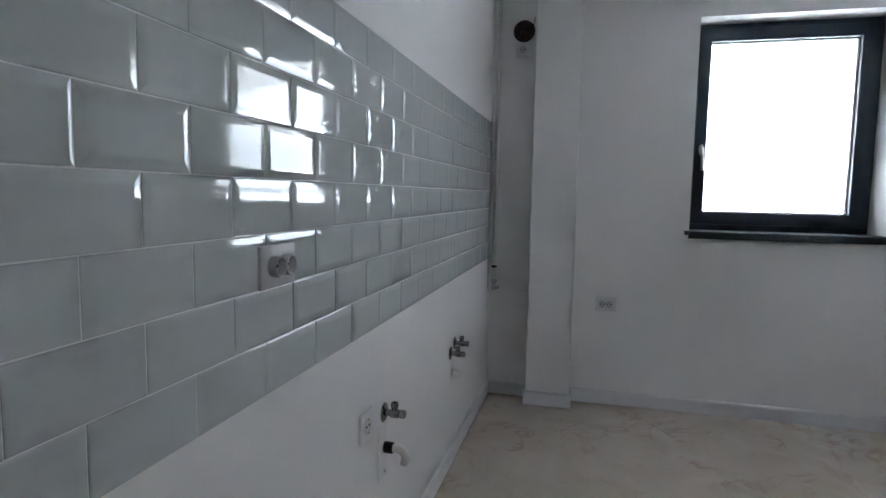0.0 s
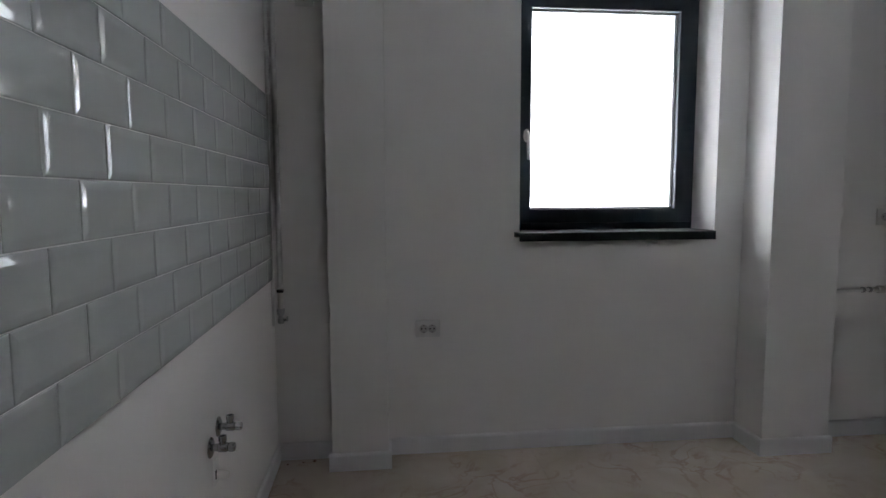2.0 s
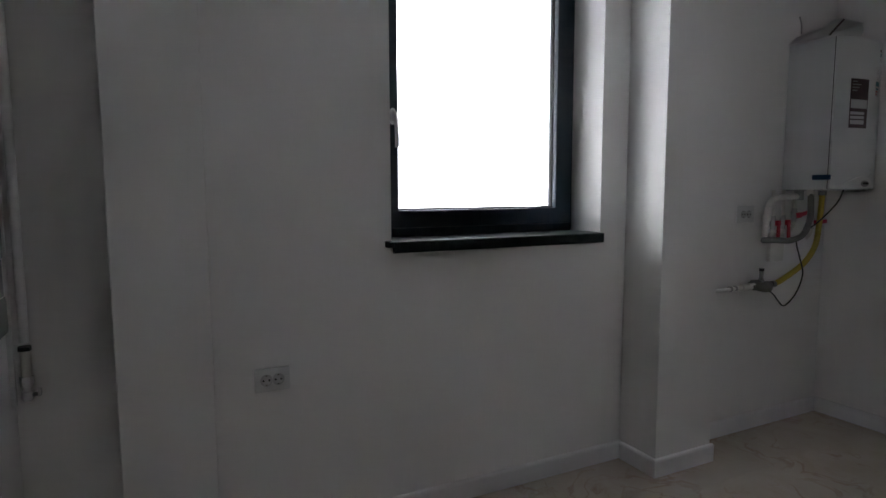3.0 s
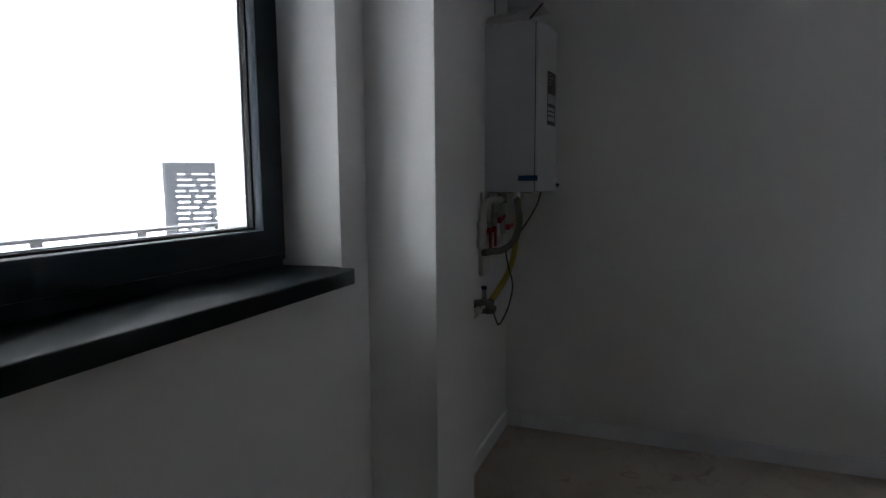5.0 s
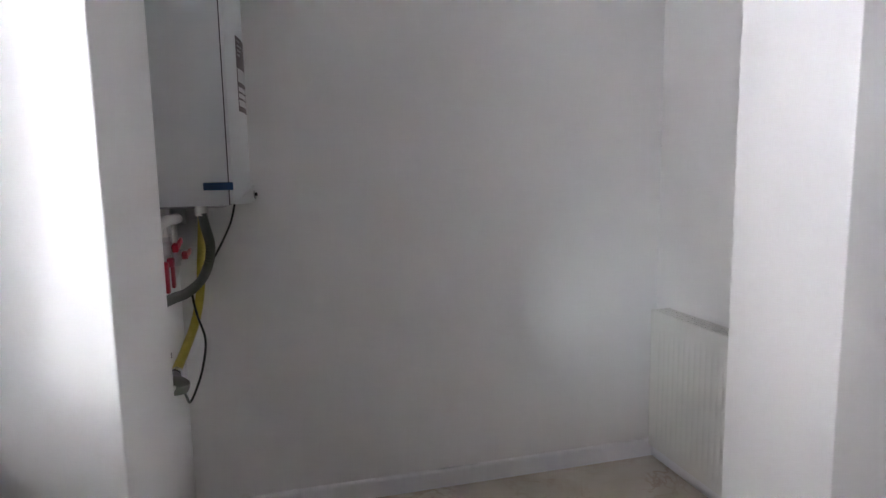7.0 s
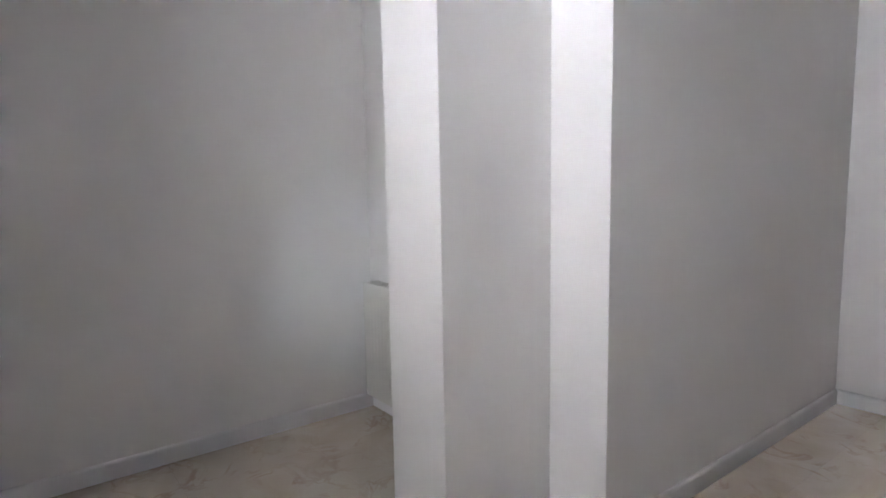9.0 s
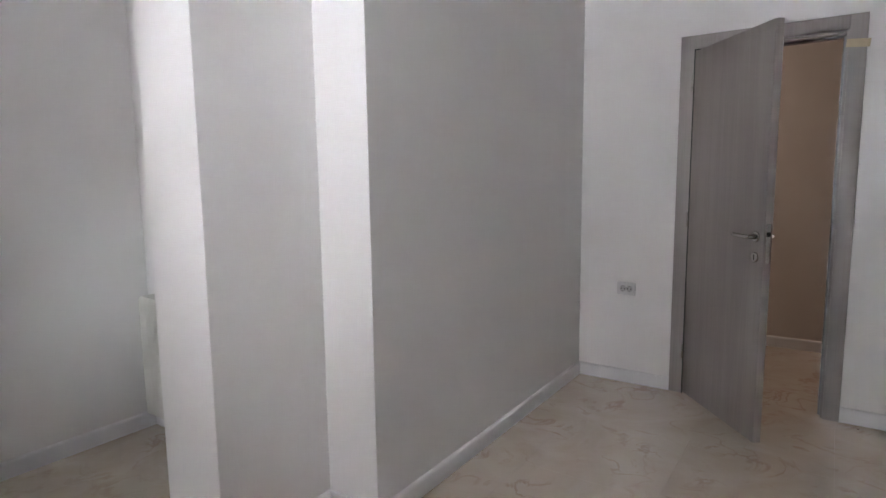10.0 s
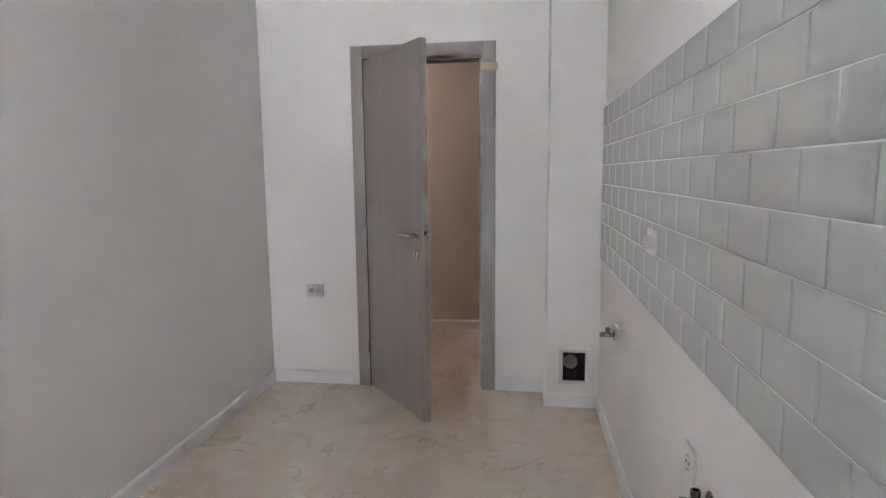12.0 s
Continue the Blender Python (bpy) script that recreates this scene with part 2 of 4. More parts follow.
CAST = surface("cast_grey_metal", (0.17, 0.16, 0.14), 0.5, metal=0.5, vary=0.1, scale=40, bump=0.0003)
RADIATOR = surface("cream_white_enamel", (0.79, 0.775, 0.74), 0.35, vary=0.008, scale=3)
ENAMEL = surface("white_enamel", (0.76, 0.77, 0.77), 0.28, vary=0.008, scale=3)
BOILER_SIDE = surface("boiler_white_steel", (0.70, 0.71, 0.72), 0.33, vary=0.015, scale=3)
FOIL = surface("brown_foil_duct", (0.13, 0.088, 0.066), 0.28, metal=0.9, vary=0.35, scale=30, fine=90, bump=0.004)
CARD = surface("white_packing_card", (0.80, 0.79, 0.78), 0.7, vary=0.05, scale=14, bump=0.0004)
BLUE = surface("blue_sticker", (0.015, 0.075, 0.19), 0.35, vary=0.05)
STICKER = surface("dark_maroon_sticker", (0.085, 0.05, 0.055), 0.4, vary=0.1, scale=30)
PAPER = surface("sticker_paper", (0.6, 0.6, 0.6), 0.5, vary=0.04)
TEAL = surface("teal_print", (0.05, 0.22, 0.27), 0.5, vary=0.05)
TAPE = surface("masking_tape", (0.56, 0.46, 0.30), 0.7, vary=0.06, scale=40, bump=0.0003)
DIRT = surface("rusty_dirt", (0.20, 0.11, 0.07), 0.9, vary=0.3, scale=60)
PLASTER = surface("pale_facade_plaster", (0.53, 0.515, 0.495), 0.9, vary=0.2, scale=45, fine=150, bump=0.004)
RAIL = surface("grey_rail_paint", (0.045, 0.045, 0.048), 0.45, vary=0.06)
SCREEN = surface("grey_screen_sheet", (0.013, 0.0145, 0.018), 0.45, vary=0.06)
CONCRETE = surface("pale_concrete", (0.64, 0.635, 0.625), 0.9, vary=0.1, scale=0.6, fine=20, bump=0.002)

# ---- shell of the place ----
H = 2.65
X_EAST, Y_NORTH = 3.715, 4.10
structure("wall_west", boxed((-0.22, -0.15, 0, 0, 4.47, H)), PAINT, "white painted kitchen wall with a tiled splashback band")
structure("wall_north_1", prism(((0, 4.10), (1.158, 4.10), (1.172, 4.27), (1.172, 4.345), (1.24, 4.345), (1.24, 4.47), (0, 4.47)), 1.035, 2.268, 0.002), PAINT, "white painted outer wall beside the window")
structure("wall_north_2", prism(((2.150, 4.10), (3.95, 4.10), (3.95, 4.47), (2.100, 4.47), (2.100, 4.345), (2.124, 4.345), (2.124, 4.27)), 1.035, 2.268, 0.002), PAINT, "white painted outer wall beside the window")
structure("wall_north_3", boxed((0, 4.10, 0, 3.95, 4.47, 1.035)), PAINT, "white painted wall below the window")
structure("wall_north_4", boxed((0, 4.10, 2.268, 3.95, 4.47, H)), PAINT, "white painted wall above the window")
structure("wall_pier_1", prism(((0.262, 3.958), (0.520, 3.958), (0.520, 4.10), (0.262, 4.10)), 0, H, 0.003), PAINT, "white painted pier beside the pipe niche")
structure("wall_pier_2", prism(((2.297, 3.880), (2.644, 3.880), (2.644, 4.10), (2.297, 4.10)), 0, H, 0.003), PAINT, "white painted pier beside the window")
structure("wall_north_5", boxed((2.644, 4.048, 0, X_EAST, 4.10, H)), PAINT, "white painted alcove wall behind the boiler")
structure("wall_east", boxed((X_EAST, 2.010, 0, 3.95, 4.10, H)), PAINT, "plain white painted alcove wall")
structure("wall_south_1", prism(((2.058, 0), (3.95, 0), (3.95, 2.010), (2.618, 2.010), (2.618, 2.574), (2.310, 2.574), (2.310, 2.080), (2.058, 2.080)), 0, H, 0.003), PAINT, "white painted stepped wall with lit corners")
structure("wall_south_2", boxed((0, -0.15, 0, 0.665, 0, H), (1.415, -0.15, 0, 2.6, 0, H), (0.665, -0.15, 2.045, 1.415, 0, H)), PAINT, "white painted wall round the open door")
structure("wall_pier_3", prism(((0, 0), (0.297, 0), (0.297, 0.216), (0, 0.216)), 0, H, 0.003), PAINT, "white painted boxed-in corner pier")
structure("ceiling", boxed((-0.22, -1.6, H, 3.95, 4.47, H + 0.2)), CEILING, "plain white painted ceiling", "ceiling")
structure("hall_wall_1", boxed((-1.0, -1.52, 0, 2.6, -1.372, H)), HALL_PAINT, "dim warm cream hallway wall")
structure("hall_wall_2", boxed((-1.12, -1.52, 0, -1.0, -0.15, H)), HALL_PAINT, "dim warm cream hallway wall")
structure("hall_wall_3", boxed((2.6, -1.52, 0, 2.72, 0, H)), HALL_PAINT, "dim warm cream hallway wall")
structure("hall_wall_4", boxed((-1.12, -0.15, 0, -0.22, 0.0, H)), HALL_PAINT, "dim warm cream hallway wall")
structure("hall_ceiling", boxed((-1.2, -1.6, H, -0.22, 0.0, H + 0.2)), CEILING, "plain white ceiling", "ceiling")
structure("floor", boxed((-1.12, -1.52, -0.25, 3.95, 4.47, -0.0015)), FLOOR_GROUT, "cream polished marble-look tiled floor", "floor")
# ---- skirting ----
def skirting(x0, y0, x1, y1, nx, ny, cut0=0.0, cut1=0.0):
    """A run along a wall from one point to another, on the side of (nx, ny), with a rounded top."""
    t, h = 0.013, 0.082
    run = Vector((x1 - x0, y1 - y0, 0))
    way, out = run.normalized(), Vector((nx, ny, 0))
    a, b = Vector((x0, y0, 0)) - way * cut0, Vector((x1, y1, 0)) + way * cut1
    bm = bmesh.new()
    sect = ((0.0, 0.0), (t, 0.0), (t, h - 0.012), (t - 0.003, h - 0.004), (t - 0.008, h), (0.0, h))
    ends = [[bm.verts.new(p + out * d + Vector((0, 0, z))) for d, z in sect] for p in (a, b)]
    for k in range(len(sect)):
        j = (k + 1) % len(sect)
        bm.faces.new((ends[0][k], ends[0][j], ends[1][j], ends[1][k]))
    bm.faces.new(ends[0][::-1]), bm.faces.new(ends[1])
    return structure("baseboard", bm, SKIRT, "pale grey-white plastic skirting board", "baseboard")


T = 0.013
skirting(0, 0.216, 0, 4.10, 1, 0, -T, -T)
skirting(0, 4.10, 0.262, 4.10, 0, -1)
skirting(0.262, 3.958, 0.520, 3.958, 0, -1, T, T)
skirting(0.520, 3.958, 0.520, 4.10, 1, 0, 0, -T)
skirting(0.520, 4.10, 2.297, 4.10, 0, -1)
skirting(2.297, 3.88, 2.297, 4.10, -1, 0, 0, -T)
skirting(2.297, 3.88, 2.644, 3.88, 0, -1, T, T)
skirting(2.644, 3.88, 2.644, 4.048, 1, 0, 0, -T)
skirting(2.644, 4.048, X_EAST, 4.048, 0, -1)
skirting(X_EAST, 2.010, X_EAST, 4.048, -1, 0, -T, -T)
skirting(2.618, 2.010, X_EAST, 2.010, 0, 1)
skirting(2.618, 2.010, 2.618, 2.574, 1, 0, -T, 0)
skirting(2.310, 2.574, 2.618, 2.574, 0, 1, T, T)
skirting(2.310, 2.080, 2.310, 2.574, -1, 0, -T, 0)
skirting(2.058, 2.080, 2.310, 2.080, 0, 1, T, 0)
skirting(2.058, 0, 2.058, 2.080, -1, 0, -T, 0)
skirting(1.473, 0, 2.058, 0, 0, 1)
skirting(0.297, 0, 0.605, 0, 0, 1)
skirting(0.297, 0, 0.297, 0.216, 1, 0, -T, 0)
skirting(0, 0.216, 0.297, 0.216, 0, 1, 0, T)
skirting(-1.0, -1.372, 2.6, -1.372, 0, 1)

# ---- window ----
window = thing("window_1", "closed anthracite framed window with clear glass", "window", kind="structure")
FX0, FX1, FZ0, FZ1 = 1.160, 2.138, 1.060, 2.271
GX0, GX1, GZ0, GZ1 = 1.250, 2.016, 1.180, 2.166


def ring_frame(x0, x1, z0, z1, x2, x3, z2, z3, y0, y1, bevel):
    """A frame of four members between an outer and an inner rectangle, with mitred corners."""
    bm = bmesh.new()
    outer = ((x0, z0), (x1, z0), (x1, z1), (x0, z1))
    inner = ((x2, z2), (x3, z2), (x3, z3), (x2, z3))
    v = [[bm.verts.new((x, y, z)) for x, z in ring] for ring in (outer, inner) for y in (y0, y1)]
    for k in range(4):
        j = (k + 1) % 4
        bm.faces.new((v[0][k], v[0][j], v[2][j], v[2][k]))
        bm.faces.new((v[1][k], v[1][j], v[3][j], v[3][k]))
        bm.faces.new((v[0][k], v[0][j], v[1][j], v[1][k]))
        bm.faces.new((v[2][k], v[2][j], v[3][j], v[3][k]))
    bmesh.ops.recalc_face_normals(bm, faces=bm.faces[:])
    keep = [e for e in bm.edges if abs(e.verts[0].co.y - e.verts[1].co.y) < 1e-5 and not any(abs(e.verts[0].co.x - e.verts[1].co.x) > 1e-4 and abs(e.verts[0].co.z - e.verts[1].co.z) > 1e-4 for _ in (0,))]
    bmesh.ops.bevel(bm, geom=keep, offset=bevel, segments=2, profile=0.5, affect="EDGES")
    return bm


part("window_frame", ring_frame(FX0, FX1, FZ0, FZ1, 1.215, 2.083, 1.128, 2.212, 4.272, 4.342, 0.003), FRAME, window, "anthracite plastic outer frame")
sash = part("sash", ring_frame(1.186, 2.106, 1.108, 2.236, GX0, GX1, GZ0, GZ1, 4.248, 4.318, 0.006), FRAME, window, "anthracite plastic sash")
part("gasket", ring_frame(GX0 - 0.004, GX1 + 0.004, GZ0 - 0.004, GZ1 + 0.004, GX0 + 0.005, GX1 - 0.005, GZ0 + 0.005, GZ1 - 0.005, 4.276, 4.292, 0.001), GASKET, sash)
part("spacer", ring_frame(GX0 - 0.004, GX1 + 0.004, GZ0 - 0.004, GZ1 + 0.004, GX0 + 0.008, GX1 - 0.008, GZ0 + 0.008, GZ1 - 0.008, 4.2935, 4.3085, 0.001), SPACER, sash)
pane = part("pane", boxed((GX0 - 0.003, 4.3090, GZ0 - 0.003, GX1 + 0.003, 4.3130, GZ1 + 0.003)), GLASS, sash, "clear window glass", smooth=False)
pane.visible_shadow = False
handle = part("window_handle", lathe(((0.0, 0), (0.014, 0), (0.0155, 0.003), (0.0155, 0.009), (0.010, 0.012), (0.008, 0.034), (0.0, 0.034)), Matrix.Translation((1.224, 4.248, 1.545)) @ Matrix.Rotation(radians(90), 4, "X") @ Matrix.Diagonal((1, 2.1, 1, 1))), ALU, window, "satin aluminium window handle")
grip = smooth_path(((1.224, 4.216, 1.552), (1.224, 4.206, 1.54), (1.225, 4.203, 1.50), (1.227, 4.204, 1.46), (1.229, 4.210, 1.425)), 6)
part("lever", tube(grip, 0.0085, 10), ALU, handle)
for z in (1.122, 2.17):
    part("hinge", lathe(((0.0, 0), (0.004, 0), (0.005, 0.002), (0.005, 0.06), (0.004, 0.064), (0.0, 0.064)), Matrix.Translation((2.108, 4.258, z - 0.03)), 14), FRAME, window)
sill_bm = boxed((1.150, 4.046, 1.031, 2.128, 4.068, 1.073), (1.132, 4.046, 1.051, 1.150, 4.10, 1.073), (1.150, 4.068, 1.051, 2.128, 4.10, 1.073), (1.163, 4.10, 1.051, 2.140, 4.29, 1.073))
bmesh.ops.bevel(sill_bm, geom=[e for e in sill_bm.edges if all(v.co.y < 4.05 for v in e.verts)], offset=0.005, segments=3, profile=0.5, affect="EDGES")
part("window_sill", sill_bm, SILL, window, "dark anthracite inner window sill")
part("weather_sill", boxed((1.245, 4.35, 1.02, 2.095, 4.52, 1.045), bevel=0.004), FRAME, window)

# ---- outside the window ----
structure("facade", boxed((-4, 4.47, -3.2, 1.24, 4.475, 6), (2.100, 4.47, -3.2, 9, 4.475, 6), (1.24, 4.47, -3.2, 2.100, 4.475, 1.02), (1.24, 4.47, 2.27, 2.100, 4.475, 6)), PLASTER, "pale rough-plastered outer face of the building", "facade")
structure("window_reveal", boxed((2.096, 4.346, 1.045, 2.100, 4.47, 2.27), (1.24, 4.346, 1.045, 1.244, 4.47, 2.27)), PLASTER, "rough pale plaster in the window opening", "reveal")
structure("balcony_floor", boxed((-3.0, 4.475, -0.24, 4.2, 5.76, -0.04)), CONCRETE, "pale concrete balcony slab", "balcony")
structure("balcony_soffit", boxed((-3.0, 4.475, 2.46, 3.4, 6.6, 2.66)), PLASTER, "pale plastered underside of the upper balcony", "balcony")
structure("balcony_slab", boxed((3.48, 4.475, 2.45, 9.0, 7.12, 2.65)), PLASTER, "pale plastered underside of a higher balcony", "balcony")
ground_bm = boxed((-400, 4.6, -3.4, 400, 800, -3.2), (-400, -400, -3.4, 400, 4.6, -3.2))
structure("ground", ground_bm, CONCRETE, "pale open ground below the building", "ground")

rail = thing("balcony_railing", "grey painted flat-bar metal balcony railing", "railing", Matrix.Translation((0, 5.70, -0.058)))
part("top_rail", boxed((-2.9, -0.025, 1.125, 4.18, 0.025, 1.143), bevel=0.003), RAIL, rail)
part("bottom_rail", boxed((-2.9, -0.015, 0.11, 4.18, 0.015, 0.122), bevel=0.003), RAIL, rail)
post_mesh = mesh_of("post", boxed((-0.025, -0.006, 0.0, 0.025, 0.006, 1.125), bevel=0.002), RAIL)
for k in range(14):
    p = new("post", post_mesh)
    p.parent, p.location = rail, (-2.77 + 0.517 * k, 0, 0)

screen = thing("privacy_screen", "grey sheet-metal screen with cut slots", "screen", Matrix.Translation((8.17, 11.07, -0.04)) @ Matrix.Rotation(radians(-46), 4, "Z"))
rng = random.Random(4)
sheet, z, wide, tall = bmesh.new(), 0.40, 2.0, 1.71
box(sheet, 0, 0, 0, 0.08, 0.008, tall), box(sheet, wide - 0.08, 0, 0, wide, 0.008, tall)
box(sheet, 0.08, 0, 0, wide - 0.08, 0.008, z)
while z < tall - 0.1:
    x = 0.08
    while x < wide - 0.08:
        web, slot = rng.uniform(0.06, 0.11), rng.uniform(0.08, 0.34)
        box(sheet, x, 0, z, min(wide - 0.08, x + web), 0.008, z + 0.025)
        x += web + slot
    box(sheet, 0.08, 0, z + 0.025, wide - 0.08, 0.008, z + 0.094)
    z += 0.094
box(sheet, 0.08, 0, z, wide - 0.08, 0.008, tall)
part("sheet", sheet, SCREEN, screen, smooth=False)
for size in ((-0.04, -0.02, 0, 0, 0.02, tall + 0.03), (wide, -0.02, 0, wide + 0.04, 0.02, tall + 0.03), (0, -0.02, tall, wide, 0.02, tall + 0.03)):
    part("screen_frame", boxed(size), RAIL, screen, smooth=False)
structure("neighbour_floor", boxed((4.2, 4.475, -0.262, 9.0, 8.05, -0.04)), CONCRETE, "pale concrete terrace slab", "balcony")

# ---- door ----
CX0, CX1, CZ = 0.603, 1.474, 2.108
door = thing("door_1", "grey oak laminate door standing half open into the room", "door", kind="structure")
for name, size in (("casing", (CX0, 0.0, 0.0, 0.678, 0.016, CZ)), ("casing", (1.400, 0.0, 0.0, CX1, 0.016, CZ)), ("casing", (0.678, 0.0, 2.034, 1.400, 0.016, CZ))):
    bm = boxed(size)
    bmesh.ops.bevel(bm, geom=[e for e in bm.edges if all(v.co.y > 0.01 for v in e.verts)], offset=0.003, segments=2, profile=0.5, affect="EDGES")
    part(name, bm, CASING, door, "grey oak laminate door casing", smooth=False)
for size in ((0.665, -0.15, 0, 0.690, 0.002, 2.045), (1.390, -0.15, 0, 1.415, 0.002, 2.045), (0.690, -0.15, 2.020, 1.390, 0.002, 2.045)):
    part("jamb", boxed(size), CASING, door, smooth=False)
for size in ((0.690, -0.055, 0, 0.702, -0.043, 2.020), (1.378, -0.055, 0, 1.390, -0.043, 2.020), (0.702, -0.055, 2.008, 1.378, -0.043, 2.020)):
    part("seal", boxed(size, bevel=0.002), GREY_PLASTIC, door, smooth=False)
# thin black strips beside the casing put the leaf's shaded gap into colour
part("hinge_gap_shade", boxed((1.3945, 0.0165, 0.0, 1.4005, 0.0178, 2.031)), BLACK, door, "black strip painting the shaded gap along the hinge edge", smooth=False)
part("hinge_gap_shade", boxed((1.330, 0.0165, 2.026, 1.3945, 0.0178, 2.031)), BLACK, door, smooth=False)
for size in ((CX0, -0.166, 0.0, 0.678, -0.15, CZ), (1.400, -0.166, 0.0, CX1, -0.15, CZ), (0.678, -0.166, 2.034, 1.400, -0.15, CZ)):
    part("casing", boxed(size, bevel=0.002), CASING, door, smooth=False)

# the leaf: x runs from the hinge to the lock edge, y out of its room face
ang = math.atan2(0.545, -0.447)
leaf = part("leaf", boxed((0.0, 0.0, 0.008, 0.705, 0.04, 2.022), bevel=0.0015, seg=1), WOOD, door, "grey oak laminate door leaf", smooth=False)
leaf.matrix_local = Matrix.Translation((1.402, 0.004, 0)) @ Matrix.Rotation(ang, 4, "Z")


def lever_set(side):
    """Handle and keyhole roses on one face; side: +1 or -1 along the leaf's y."""
    y0 = 0.04 if side > 0 else 0.0
    face = Matrix.Translation((0.645, y0 if side > 0 else 0.0, 1.025)) @ Matrix.Rotation(radians(-90 * side), 4, "X")
    rose = part("handle_rose", lathe(((0.0, 0), (0.026, 0), (0.026, 0.005), (0.023, 0.008), (0.012, 0.009), (0.010, 0.045), (0.0, 0.045)), face), STEEL, leaf, "satin steel door handle")
    y = y0 + side * 0.045
    grip = smooth_path(((0.645, y - side * 0.012, 1.025), (0.640, y, 1.025), (0.60, y + side * 0.003, 1.026), (0.535, y - side * 0.001, 1.026), (0.522, y - side * 0.008, 1.026)), 6)
    part("lever", tube(grip, 0.0095, 12), STEEL, rose)
    face2 = Matrix.Translation((0.645, y0, 0.925)) @ Matrix.Rotation(radians(-90 * side), 4, "X")
    key = part("key_rose", lathe(((0.0, 0), (0.025, 0), (0.025, 0.005), (0.022, 0.008), (0.0, 0.008)), face2), STEEL, leaf, "satin steel keyhole rose")
    part("keyhole", boxed((0.641, y0 + side * 0.0075 - 0.0007, 0.912, 0.649, y0 + side * 0.0075 + 0.0017, 0.938), bevel=0.0006, seg=1), BLACK, key)


lever_set(1), lever_set(-1)
part("lock_plate", boxed((0.7052, 0.010, 0.90, 0.7068, 0.030, 1.09), bevel=0.0005, seg=1), STEEL, leaf, "satin steel lock face plate")
part("latch", boxed((0.7068, 0.014, 1.03, 0.715, 0.026, 1.052), bevel=0.002, seg=1), BLACK, leaf)
for z in (0.22, 1.02, 1.80):
    part("door_hinge", lathe(((0.0, 0), (0.006, 0), (0.007, 0.002), (0.007, 0.085), (0.006, 0.088), (0.0, 0.088)), Matrix.Translation((1.402, 0.014, z)), 12), STEEL, door)
tape_bm = boxed((0.590, 0.0165, 1.945, 0.690, 0.0172, 1.985))
tape = part("masking_tape", tape_bm, TAPE, None, smooth=False)
tape.matrix_world = Matrix.Translation((0.64, 0, 1.965)) @ Matrix.Rotation(radians(-5), 4, "Y") @ Matrix.Translation((-0.64, 0, -1.965))
tagged(tape, "strip of cream masking tape stuck on the door casing", "tape")


# ---- sockets; each is built facing -y, its plate's back on y = 0 ----
def socket_thing(m, count, label, width, height, deep=0.0):
    t = thing("wall_socket", label, "socket", m, "wall sockets")
    bm = boxed((-width / 2, -0.009, -height / 2, width / 2, 0, height / 2), bevel=0.0035, seg=2)
    part("plate", bm, LIGHT_GREY if deep else SOCKET if count > 1 else PLASTIC, t)
    for k in range(count):
        x = (k - (count - 1) / 2) * 0.040
        turn = Matrix.Translation((x, -0.009, 0)) @ Matrix.Rotation(radians(90), 4, "X")
        r = 0.0185 if count > 1 else 0.0215
        insert = part("insert", lathe(((r + 0.0015, -0.002), (r + 0.0015, 0.002 + deep), (r, 0.003 + deep), (r - 0.0015, 0.002 + deep), (r - 0.003, 0.0008), (0.0, 0.0008)), turn, 28), LIGHT_GREY if count > 1 else OLD_PLASTIC, t)
        part("contact_hole", lathe(((0.0, 0), (0.0036, 0), (0.0036, 0.0012), (0.0, 0.0012)), turn @ Matrix.Translation((-0.0095, 0, 0.0006)), 10), BLACK, insert)
        part("contact_hole", lathe(((0.0, 0), (0.0036, 0), (0.0036, 0.0012), (0.0, 0.0012)), turn @ Matrix.Translation((0.0095, 0, 0.0006)), 10), BLACK, insert)
        for z in (-r + 0.001, r - 0.004):
            part("earth_clip", boxed((x - 0.0025, -0.0125, z, x + 0.0025, -0.0096, z + 0.003)), STEEL, insert, smooth=False)
    return t


def facing(x, y, z, degrees):
    return Matrix.Translation((x, y, z)) @ Matrix.Rotation(radians(degrees), 4, "Z")


socket_thing(facing(0.714, 4.10, 0.616, 0), 2, "white double wall socket on the wall below the window", 0.118, 0.082)
socket_thing(facing(1.753, 0.0, 0.612, 180), 2, "white double wall socket beside the door casing", 0.115, 0.083)
socket_thing(facing(0.0090, 1.520, 1.118, 90), 2, "white double socket on the tiled splashback", 0.125, 0.082, deep=0.014)
socket_thing(facing(0.0, 2.006, 0.606, 90), 1, "white single socket low on the kitchen wall", 0.086, 0.086)
socket_thing(facing(0.0, 0.815, 0.602, 90), 1, "white single socket low on the kitchen wall by the corner", 0.086, 0.086)
socket_thing(facing(0.172, 4.10, 2.130, 0), 1, "white single socket high in the pipe niche", 0.084, 0.084)
socket_thing(facing(3.040, 4.048, 1.135, 0), 2, "white double wall socket beside the boiler", 0.125, 0.084)


